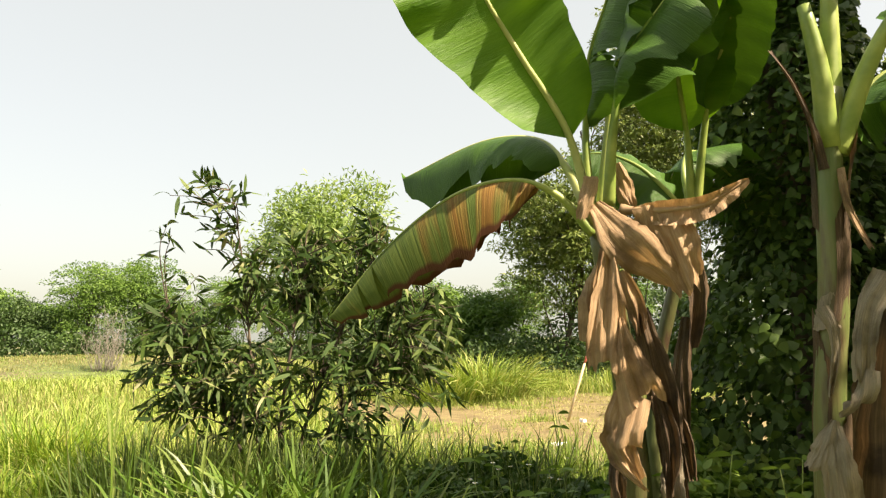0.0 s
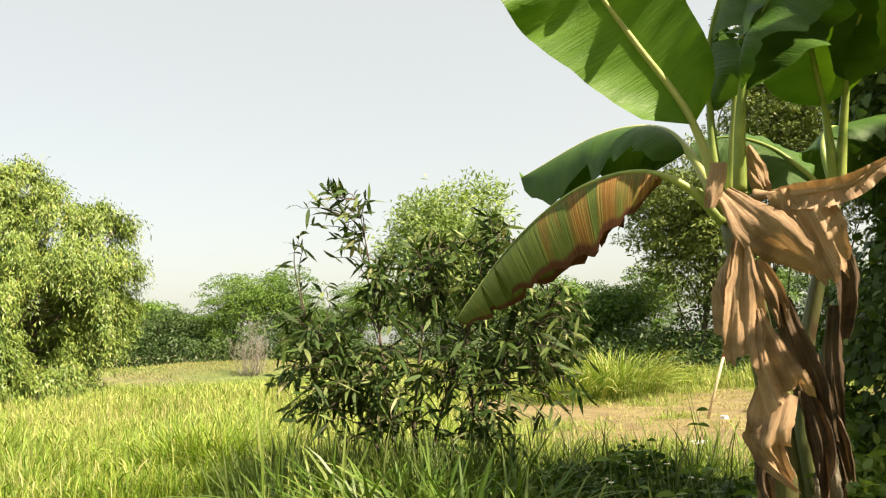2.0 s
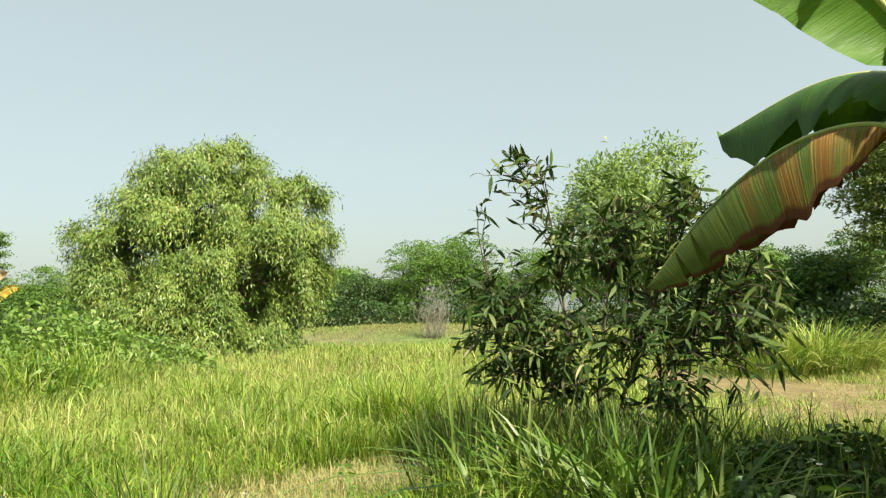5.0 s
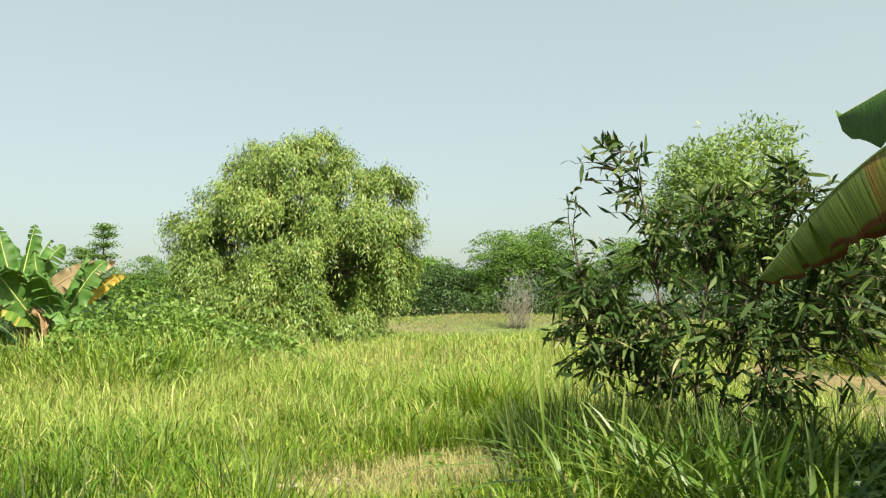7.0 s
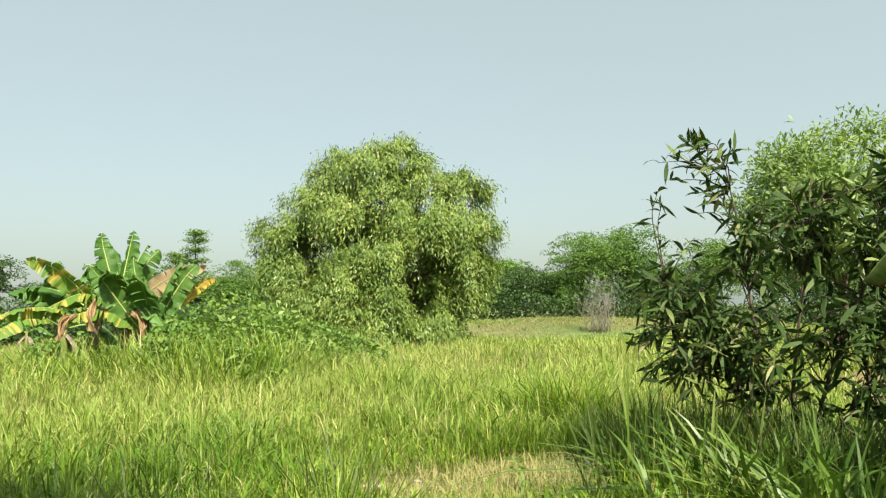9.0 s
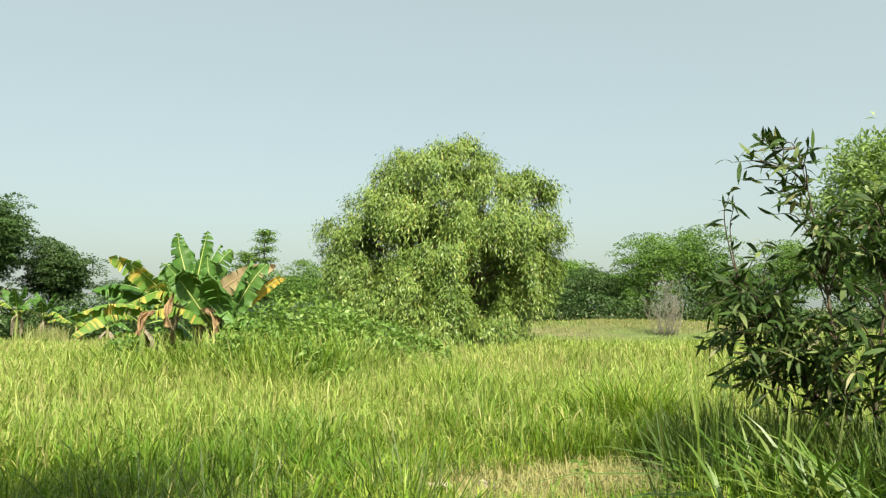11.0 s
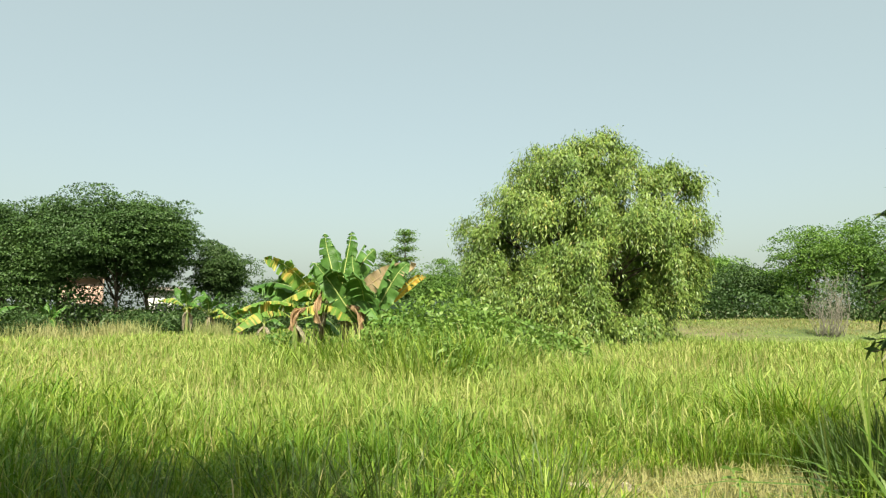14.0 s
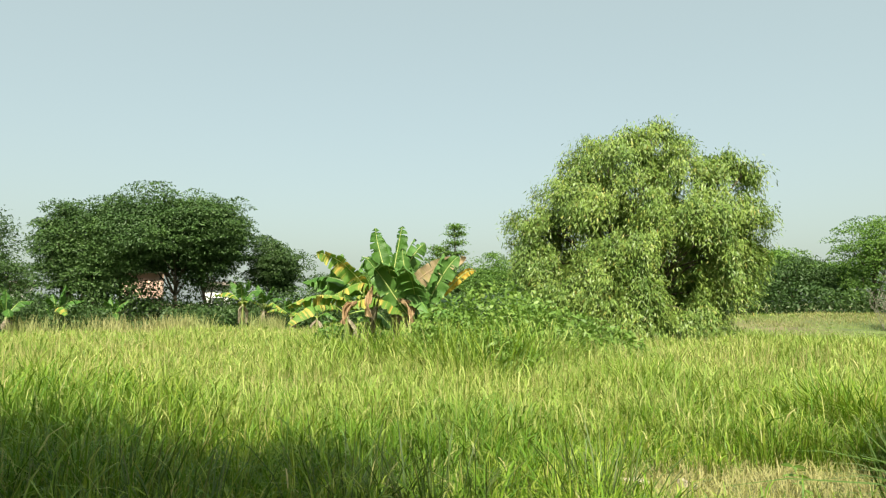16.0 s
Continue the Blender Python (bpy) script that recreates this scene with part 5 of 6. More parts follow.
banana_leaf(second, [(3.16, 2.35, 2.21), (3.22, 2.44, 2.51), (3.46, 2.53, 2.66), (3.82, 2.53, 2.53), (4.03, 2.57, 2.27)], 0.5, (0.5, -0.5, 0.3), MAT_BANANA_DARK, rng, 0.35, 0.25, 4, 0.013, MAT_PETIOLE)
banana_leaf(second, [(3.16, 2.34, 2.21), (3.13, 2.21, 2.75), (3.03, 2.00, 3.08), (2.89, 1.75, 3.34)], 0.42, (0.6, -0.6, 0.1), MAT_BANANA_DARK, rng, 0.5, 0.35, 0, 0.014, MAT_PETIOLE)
dry_leaf(second, [(3.11, 2.33, 2.08), (3.10, 2.31, 1.81), (3.08, 2.36, 1.52)], 0.14, RIGHT45, rng, 3, 0.03, "", (0.5, 1.0, 0.5), 0.8, MAT_DRY_DARK)
dry_leaf(second, [(3.08, 2.37, 1.69), (3.03, 2.39, 1.40), (3.05, 2.40, 1.12)], 0.14, RIGHT45, rng, 3, 0.03, "", (0.5, 1.0, 0.5), 0.8, MAT_DRY_DARK)


# the plant beside it, with its thick bare stem
rng = np.random.default_rng(103)
third = thing("banana_plant", "banana plant with a thick green stem and cut leaf stalks", "banana plant", 2.60, 1.48, None, "banana plants")
part("pseudostem", tube(bezier([(2.60, 1.48, -0.1), (2.62, 1.43, 1.17), (2.64, 1.38, 1.74), (2.65, 1.36, 2.30), (2.67, 1.34, 2.52)], 18), np.linspace(0.058, 0.048, 18), 14, 0.05, 3), MAT_OLD_STEM, third)
part("stalk_stump", tube(bezier([(2.64, 1.35, 2.29), (2.60, 1.34, 2.59), (2.56, 1.36, 2.84)], 8), np.linspace(0.045, 0.024, 8), 10), MAT_PETIOLE, third, "cut pale green leaf stalk")
banana_leaf(third, [(2.66, 1.35, 2.34), (2.67, 1.33, 2.69), (2.68, 1.32, 3.02), (2.67, 1.33, 3.47), (2.56, 1.33, 3.84)], 0.6, (0.45, -0.85, 0.1), MAT_BANANA, rng, 0.3, 0.45, 4, 0.024, MAT_PETIOLE)
banana_leaf(third, [(2.67, 1.34, 2.27), (2.71, 1.23, 2.56), (2.76, 1.12, 2.77), (2.82, 0.97, 2.89), (2.87, 0.79, 2.83)], 0.6, (0.3, 0.5, 0.7), MAT_BANANA, rng, 0.4, 0.45, 4, 0.022, MAT_PETIOLE)
banana_leaf(third, [(2.75, 1.38, 2.32), (2.98, 1.38, 2.56), (3.13, 1.27, 2.68), (3.30, 1.10, 2.54)], 0.5, (0.3, 0.6, -0.3), MAT_BANANA_DARK, rng, 0.4, 0.2, 4, 0.016, MAT_PETIOLE)
dry_leaf(third, [(2.59, 1.35, 2.20), (2.56, 1.36, 2.35), (2.52, 1.40, 2.53), (2.48, 1.46, 2.68)], 0.05, (0.4, -0.8, 0.2), rng, 2, 0.02, "shrivelled brown leaf stalk", (1.0, 0.5, 0.2), 0.9, MAT_DRY_DARK)
dry_leaf(third, [(2.62, 1.31, 2.20), (2.60, 1.28, 2.06), (2.58, 1.29, 2.29)][:2] + [(2.61, 1.22, 1.89)], 0.045, (0.4, -0.8, 0.2), rng, 2, 0.015, "", (1, 0.7, 0.5))
FRONT = math.atan2(-1.48, -2.6)
sheath(third, [(2.64, 1.39, 1.66), (2.65, 1.37, 1.89), (2.65, 1.37, 2.10)], 0.054, FRONT + 0.9, 1.0, 0.10, rng, MAT_DRY_DARK)
sheath(third, [(2.65, 1.37, 1.95), (2.66, 1.35, 2.17), (2.68, 1.32, 2.34)], 0.052, FRONT + 1.3, 0.8, 0.08, rng, MAT_DRY_DARK)
sheath(third, [(2.65, 1.38, 2.00), (2.65, 1.37, 2.17), (2.65, 1.37, 2.35)], 0.052, FRONT - 1.3, 0.6, -0.08, rng, MAT_DRY_DARK)
sheath(third, [(2.63, 1.40, 1.61), (2.64, 1.40, 1.67), (2.64, 1.39, 1.74)], 0.056, FRONT, 1.1, 0.02, rng, MAT_DRY_GREY)
NEAR_SIDE = (0.45, -0.89, 0)
dry_leaf(third, [(2.55, 1.38, 1.69), (2.55, 1.35, 1.62), (2.55, 1.35, 1.50), (2.56, 1.38, 1.37)], 0.07, NEAR_SIDE, rng, 3, 0.02, "", (1.0, 0.7, 0.2), 0.3, MAT_DRY_GREY)
dry_leaf(third, [(2.63, 1.18, 1.80), (2.57, 1.22, 1.69), (2.54, 1.24, 1.56), (2.54, 1.25, 1.44)], 0.14, NEAR_SIDE, rng, 3, 0.03, "large grey dry leaf hanging in folds", (1.0, 0.8, 0.6), 0.3, MAT_DRY_GREY)
dry_leaf(third, [(2.55, 1.24, 1.47), (2.53, 1.25, 1.38), (2.51, 1.31, 1.31)], 0.10, (0.3, -0.6, 0.6), rng, 2, 0.02, "", (1.0, 0.9, 0.5), 0.3, MAT_DRY_GREY)
dry_leaf(third, [(2.54, 1.36, 1.29), (2.51, 1.38, 1.20), (2.49, 1.41, 1.12)], 0.13, (0.45, -0.89, 0.2), rng, 3, 0.025, "", (0.3, 0.9, 1.0), 0.3, MAT_DRY_GREY)
dry_leaf(third, [(2.54, 1.36, 1.27), (2.51, 1.34, 1.15), (2.53, 1.34, 1.00)], 0.16, NEAR_SIDE, rng, 3, 0.03, "", (0.3, 0.9, 1.0), 0.4, MAT_DRY_GREY)
dry_leaf(third, [(2.73, 1.20, 1.77), (2.75, 1.28, 1.37), (2.77, 1.34, 0.96)], 0.34, NEAR_SIDE, rng, 3, 0.04, "", (0.5, 0.9, 1.0), 0.3, MAT_DRY_DARK)
sheath(third, [(2.61, 1.46, 0.55), (2.62, 1.44, 0.95), (2.63, 1.42, 1.30)], 0.064, FRONT + 0.9, 1.0, 0.08, rng, MAT_DRY_DARK)
sheath(third, [(2.63, 1.42, 1.20), (2.64, 1.40, 1.42), (2.64, 1.39, 1.60)], 0.061, FRONT - 0.9, 0.7, -0.10, rng, MAT_DRY_DARK)


def far_banana(x, y, height, leaf_len, n, seed, yellow=0.25, label="banana plant with torn yellowing leaves", dry=4, stem=0.11, green=MAT_BANANA_FAR):
    """A banana plant whose leaves fan out all round."""
    rng = np.random.default_rng(seed)
    p = thing("banana_plant", label, "banana plant", x, y, None, "field banana plants")
    z0 = p.location.z
    top = np.array([x, y, z0 + height])
    part("pseudostem", tube(bezier([(x, y, z0 - 0.1), (x, y, z0 + height * 0.5), top], 8), np.linspace(stem, stem * 0.55, 8), 8, 0.1, seed), MAT_STEM, p)
    for i in range(n):
        a = i * 2.4 + rng.random() * 0.6
        el = 1.35 - 1.35 * (i / max(n - 1, 1)) + rng.normal() * 0.12
        o = np.array([math.cos(a), math.sin(a), 0])
        ln = leaf_len * (0.8 + 0.35 * rng.random())
        tip = top + o * ln * math.cos(el) * 0.95 + np.array([0, 0, ln * math.sin(el) * 0.9 - 0.25 * ln * (1 - math.sin(el))])
        mid = top + o * ln * 0.5 * math.cos(el) + np.array([0, 0, ln * 0.5 * math.sin(el) + 0.12 * ln])
        old = el < 0.5 and rng.random() < yellow * 2.2
        banana_leaf(p, [top, (top * 0.5 + mid * 0.5) + np.array([0, 0, 0.05 * ln]), mid, tip], ln * 0.36, np.cross(o, (0, 0, 1)), MAT_YELLOWING if old else green, rng, 0.35, 0.2, 5, 0.014, MAT_PETIOLE, 0, "", 0.3)
    for i in range(dry):
        a = rng.random() * 6.28
        o = np.array([math.cos(a), math.sin(a), 0])
        q = top + np.array([0, 0, -0.1])
        dry_leaf(p, [q, q + o * 0.3 + np.array([0, 0, -0.3]), q + o * 0.35 + np.array([0, 0, -height * 0.7])], 0.3, np.cross(o, (0, 0, 1)), rng, 4, 0.08, "", (0.3, 1.0, 0.4), 0.9, MAT_DRY_GREY)
    return p


x, y = spot(-28.6, 18.0)
main = far_banana(x, y, 1.55, 1.9, 6, 201, 0.2, "banana plant with torn yellowing leaves", 2)
rng = np.random.default_rng(204)
ACROSS = (0.88, 0.48, 0.0)
for ctrl, wide, side, mat, fold in (
        ([(-9.09, 15.70, 1.26), (-9.60, 15.05, 1.72), (-10.12, 14.47, 1.77), (-10.57, 14.02, 1.53)], 0.45, (0.4, -0.8, 0.5), MAT_YELLOWING, 0.6),
        ([(-9.03, 15.74, 1.48), (-9.30, 15.35, 2.11), (-9.67, 14.89, 2.64), (-10.08, 14.50, 2.85)], 0.55, (0.5, -0.3, 0.9), MAT_YELLOWING, 0.4),
        ([(-9.13, 15.91, 1.48), (-9.80, 15.63, 2.06), (-10.40, 15.36, 2.27), (-10.93, 15.12, 2.13)], 0.6, (0.4, -0.8, 0.5), MAT_BANANA_DARK, 0.6),
        ([(-8.78, 15.88, 1.48), (-8.12, 16.00, 2.12), (-7.56, 16.15, 2.51), (-6.85, 16.3, 2.74)], 0.5, (0.15, -0.25, 1.0), MAT_PALE_DRY, 0.1),
        ([(-7.9, 15.9, 1.2), (-7.25, 16.2, 2.0), (-6.85, 16.3, 2.36), (-6.62, 16.35, 2.4)], 0.22, (0.15, -0.25, 1.0), MAT_YELLOW, 0.2),
        ([(-7.89, 15.55, 1.00), (-7.54, 15.61, 1.69), (-7.13, 15.69, 2.40), (-6.85, 15.81, 2.75)], 0.5, ACROSS, MAT_BANANA_FAR, 0.2),
        ([(-7.79, 15.49, 1.00), (-8.12, 15.10, 1.62), (-8.43, 14.81, 2.22), (-8.73, 14.64, 2.65)], 0.52, (0.7, 0.2, 0.6), MAT_BANANA_FAR, 0.25),
        ([(-7.94, 15.64, 1.00), (-7.98, 15.51, 1.69), (-8.14, 15.42, 2.52), (-8.18, 15.40, 2.93)], 0.4, ACROSS, MAT_BANANA_FAR, 0.4),
        ([(-8.78, 15.88, 1.55), (-8.69, 15.92, 2.41), (-8.58, 15.98, 3.13), (-8.51, 16.02, 3.57)], 0.5, (0.9, -0.2, 0.0), MAT_BANANA_DARK, 0.35),
        ([(-8.80, 15.86, 1.55), (-8.91, 15.81, 2.41), (-9.11, 15.81, 3.14), (-9.16, 15.78, 3.52)], 0.45, ACROSS, MAT_BANANA_DARK, 0.3),
        ([(-8.75, 15.89, 1.55), (-8.53, 16.01, 2.26), (-8.21, 16.17, 2.87), (-7.99, 16.28, 3.13)], 0.5, (0.8, 0.3, 0.3), MAT_BANANA_FAR, 0.35),
        ([(-8.90, 16.04, 1.55), (-9.12, 16.03, 2.28), (-9.42, 15.98, 2.72), (-9.66, 15.95, 2.80)], 0.55, ACROSS, MAT_BANANA_DARK, 0.4)):
    banana_leaf(main, ctrl, wide, side, mat, rng, fold, 0.18, 5, 0.016, MAT_MIDRIB if mat is not MAT_PALE_DRY else MAT_BROWN_RIB, 0, "", 0.2)
for ctrl in ([(-8.96, 15.55, 1.97), (-8.98, 15.42, 1.55), (-9.00, 15.41, 0.85)], [(-8.59, 15.53, 1.27), (-8.14, 15.42, 1.27), (-7.97, 15.40, 0.80)], [(-9.07, 15.25, 1.13), (-9.08, 15.13, 0.79), (-9.14, 15.10, 0.45)]):
    dry_leaf(main, ctrl, 0.3, ACROSS, rng, 4, 0.08, "", (0.3, 1.0, 0.4), 0.9, MAT_DRY_GREY)
for ctrl in ([(-8.64, 14.77, 2.03), (-8.69, 14.63, 1.70), (-8.65, 14.64, 1.30)], [(-8.06, 14.97, 1.71), (-7.77, 15.01, 1.55), (-7.72, 15.04, 1.14)], [(-8.96, 14.58, 1.63), (-9.11, 14.37, 1.50), (-9.18, 14.33, 1.13)]):
    dry_leaf(main, ctrl, 0.26, ACROSS, rng, 6, 0.12, "", (0.2, 1.0, 0.3), 1.4, MAT_DRY)
x, y = spot(-26.6, 17.4)
far_banana(x, y, 0.8, 1.9, 7, 202, 0.1, "young banana plant with broad bright green leaves", 2)
x, y = spot(-32.3, 20.5)
far_banana(x, y, 1.2, 2.1, 9, 203, 0.4)
for az, d, h, l, sd in ((-40.2, 45, 1.5, 1.9, 211), (-38.6, 46, 1.2, 1.8, 212), (-36.5, 44, 0.8, 1.5, 213), (-49.3, 47, 0.8, 1.5, 214), (-53.0, 44, 0.9, 1.7, 215), (-56, 42, 0.9, 1.7, 216), (-34.5, 42, 0.8, 1.5, 217)):
    x, y = spot(az, d)
    far_banana(x, y, h, l, 7, sd, 0.2, "distant banana plant with a dry leaf skirt", 3, 0.11, MAT_BANANA_DARK)


# ------------------------------------------------------------ creeper-covered tree and weeds
def creeper_tree(x, y, tall=4.2, leaf_count=24000):
    rng = np.random.default_rng(55)
    root = thing("creeper_tree", "tree trunk smothered in dark green creeper leaves", "tree", x, y)
    z0 = root.location.z
    part("trunk", tube(bezier([(x, y, z0 - 0.1), (x + 0.1, y, 2), (x + 0.05, y + 0.1, tall * 0.78), (x + 0.2, y, tall * 0.96)], 12), np.linspace(0.2, 0.1, 12), 9, 0.2, 5), MAT_BARK, root)
    n = leaf_count
    z = rng.random(n) ** 0.9 * tall
    a = rng.random(n) * 6.28
    swell = 0.42 + 0.6 * vnoise(a * 1.2, z, 0.45, 3) + 0.12 * np.exp(-((z - 0.6) / 0.8) ** 2)
    swell = swell * (1.15 - 0.14 * z)
    r = swell * (0.62 + 0.42 * rng.random(n) ** 0.6)
    pos = np.stack([x + r * np.cos(a), y + r * np.sin(a), z0 + z], 1)
    way = np.stack([np.cos(a), np.sin(a), np.full(n, -0.5)], 1) + rng.normal(size=(n, 3)) * 0.75
    size = 0.036 + 0.05 * rng.random(n) ** 1.5
    part("creeper", leaves(pos, way, size, size * 0.85, rng, 0.2, BROAD, 0.12, 0.0, np.stack([np.cos(a), np.sin(a), np.full(n, 0.7)], 1)), MAT_VINE, root, "", False)
    for i in range(6):
        a = 3.4 + rng.random() * 2.2
        b = np.array([x + 0.55 * math.cos(a), y + 0.55 * math.sin(a), z0 + 1.0 + 2.5 * rng.random()])
        part("vine_stem", tube(bezier([b, b + rng.normal(size=3) * 0.15 + np.array([0, 0, -0.6]), b + rng.normal(size=3) * 0.2 + np.array([0, 0, -1.2])], 7), np.linspace(0.008, 0.004, 7), 5), MAT_BARK, root)


x, y = spot(61.0, 5.0)
creeper_tree(x, y, 4.6)
# unseen to the right, added to throw shade on the weeds
x, y = spot(75.5, 5.4)
creeper_tree(x, y, 3.4)
# added behind the first to shade the weeds and darken the right edge
x, y = spot(67.0, 6.4)
creeper_tree(x, y, 3.1)


def weed_patch(name, label, n, az0, az1, d0, d1, h, size, seed, wide=0.5, material=MAT_WEED, humps=(), gap=None):
    """Leafy cover. With humps (x, y, two radii, height) it swells into low bushes and dies out between them."""
    rng = np.random.default_rng(seed)
    x, y = scatter(rng, n, az0, az1, d0, d1)
    top = h * (0.2 + 1.1 * vnoise(x, y, 0.6, seed))
    if humps:
        top = sum(hh * bell(x, y, cx, cy, rx, ry) for cx, cy, rx, ry, hh in humps) * (0.7 + 0.6 * vnoise(x, y, 0.7, seed))
        keep = top > 0.12 + 0.2 * rng.random(n)
        x, y, top = x[keep], y[keep], top[keep]
    if gap:  # low where one looks through, between two bearings
        az = np.degrees(np.arctan2(x, y))
        top = np.where((az > gap[0]) & (az < gap[1]), top * 0.35, top)
    n = len(x)
    pos = np.stack([x, y, ground_z(x, y) + rng.random(n) ** 0.7 * top], 1)
    way = rng.normal(size=(n, 3)) * 0.8 + np.array([0, 0, 0.35])
    s = size * (0.6 + 0.8 * rng.random(n))
    stuff(name, leaves(pos, way, s, s * wide, rng, 0.35, BROAD, 0.12, 0.6), material, label, "weeds")


weed_patch("low_weeds", "low leafy green weeds under the banana plants", 34000, 50.5, 70, 3.3, 7.4, 1.2, 0.085, 301)
weed_patch("leafy_weeds", "leafy weeds with small white flowers by the clearing", 18000, 30, 52, 4.4, 7.4, 0.62, 0.085, 307, 0.5, MAT_SHADED_WEED)
weed_patch("mound_weeds", "leafy weeds and creepers on a low mound", 36000, -30, -8, 11, 19.5, 0.85, 0.13, 302, 0.4, MAT_WEED,
           [(-5.7, 15.2, 1.1, 0.9, 1.35), (-4.5, 15.8, 1.0, 0.8, 1.15), (-6.8, 14.2, 1.0, 0.8, 0.95), (-3.4, 16.6, 1.0, 0.8, 0.9), (-5.0, 13.4, 1.1, 0.7, 0.7)])
weed_patch("bank_weeds", "dark leafy weeds beside the field banana plants", 16000, -38, -12, 18, 27, 0.9, 0.2, 303, 0.45, MAT_MID_TREE,
           [(-11.5, 18.5, 1.2, 1.0, 1.0), (-9.0, 19.5, 1.4, 1.0, 0.9), (-6.5, 21.5, 1.4, 1.2, 1.6), (-8.2, 22.5, 1.5, 1.2, 1.5), (-7.2, 24.5, 1.5, 1.2, 1.9), (-13.0, 20.0, 1.3, 1.0, 0.8)])
# dark leaf colour puts in the shade under the edge trees
weed_patch("edge_shrubs", "dark shrubs closing the clearing's far side", 46000, 24, 62, 19, 29, 1.0, 0.17, 306, 0.45, MAT_DARK_TREE,
           [(15.0, 20.0, 1.6, 1.3, 1.9), (16.8, 18.4, 1.5, 1.3, 2.2), (18.0, 16.8, 1.5, 1.3, 2.4), (19.8, 15.0, 1.7, 1.5, 2.6), (13.0, 22.6, 1.7, 1.3, 1.8), (21.5, 12.5, 2.0, 1.8, 2.6), (11.5, 24.0, 1.8, 1.3, 2.0)])
weed_patch("hedge", "dark rough hedge before the shade trees", 40000, -64, -34, 46, 54, 1.15, 0.2, 304, 0.5, MAT_DARK_TREE, (), (-49.2, -46.0))
weed_patch("corner_shrubs", "dark leafy shrubs at the field's corner", 15000, -61, -49.5, 41, 48, 1.0, 0.17, 308, 0.5, MAT_DARK_TREE,
           [(-35.6, 25.9, 1.6, 1.4, 2.0), (-35.2, 28.3, 1.5, 1.2, 1.7), (-37.0, 24.0, 1.8, 1.4, 2.2), (-34.3, 29.8, 1.2, 1.0, 1.3)])
rng = np.random.default_rng(306)
x, y = scatter(rng, 9000, -56, -37, 37, 45)
keep = vnoise(x, y, 2.2, 17) > 0.55 + 0.25 * rng.random(len(x))
x, y = x[keep], y[keep]
stuff("dry_brush", blades(x, y, 0.5 + 0.9 * rng.random(len(x)) ** 1.6, 0.026, rng, 0.5), MAT_BANK, "tall straw-coloured grass at the field's edge", "grass")

for i, (az, d) in enumerate(((-28.2, 15.8), (-29.8, 16.2), (-31.6, 16.6), (-33.4, 17.4), (-27.0, 15.4), (-24.5, 14.5), (-22.5, 14.0), (-20.5, 13.6), (-26, 15.2), (-19, 14.6), (-23.3, 13.2), (-21.5, 15.0), (-17, 14.8))):
    x, y = spot(az, d)
    grass_clump("tall reedy grass on the weedy mound", x, y, 0.6, 1.4, 0.019, 110, (MAT_FIELD, MAT_GREEN_GRASS)[i % 2], 460 + i, 0.6)
x, y = spot(36.6, 19.0)
grass_clump("big clump of long bright grass beside the clearing", x, y, 1.15, 1.7, 0.026, 1100, MAT_FIELD, 401, 1.0)
x, y = spot(33.4, 18.0)
grass_clump("clump of long pale grass beside the clearing", x, y, 0.9, 1.3, 0.024, 600, MAT_FIELD, 402, 1.0)
for i in range(30):
    x, y = spot(13 + 16 * ((i * 0.618) % 1), 4.7 + 1.6 * ((i * 0.377) % 1))
    grass_clump("clump of broad arching grass blades", x, y, 0.5, 1.1, 0.033, 22, MAT_BROAD_GRASS, 600 + i, 0.95, True)
# darker sedge colour here paints the shade at the young tree's foot
for i in range(16):
    x, y = spot(9 + 18 * ((i * 0.618) % 1), 6.1 + 1.3 * ((i * 0.377) % 1))
    grass_clump("upright grass tuft with shade in its dark green colour", x, y, 0.4, 1.0, 0.016, 90, MAT_SEDGE, 640 + i, 0.4)
for i in range(16):
    x, y = spot(27 + 17 * ((i * 0.618) % 1), 6.0 + 2.2 * ((i * 0.367) % 1))
    grass_clump("dark upright sedge tuft in the shade", x, y, 0.4, 1.1, 0.014, 34, MAT_SEDGE, 480 + i, 0.55)
for i, (az, d) in enumerate(((2.6, 10.4), (4.0, 10.2), (5.4, 10.1), (3.3, 10.9), (4.7, 10.8), (6.8, 9.9), (-9.5, 12.5), (-10.5, 12.2), (-8.6, 12.3))):
    x, y = spot(az, d)
    grass_clump("dense dark green grass tussock in the field", x, y, 0.5, 1.0, 0.015, 200, MAT_GREEN_GRASS, 660 + i, 0.8)
# foreground tufts, coloured dark for the shade they stand in
for i, (az, d) in enumerate(((-33, 5.2), (-26, 5.0), (-54, 5.0), (-49, 5.6), (-58, 6.2), (-14, 5.2), (-45, 4.6))):
    x, y = spot(az, d)
    grass_clump("upright grass tuft with shade in its dark green colour", x, y, 0.4, 0.95, 0.012, 120, MAT_SEDGE, 430 + i, 0.6)


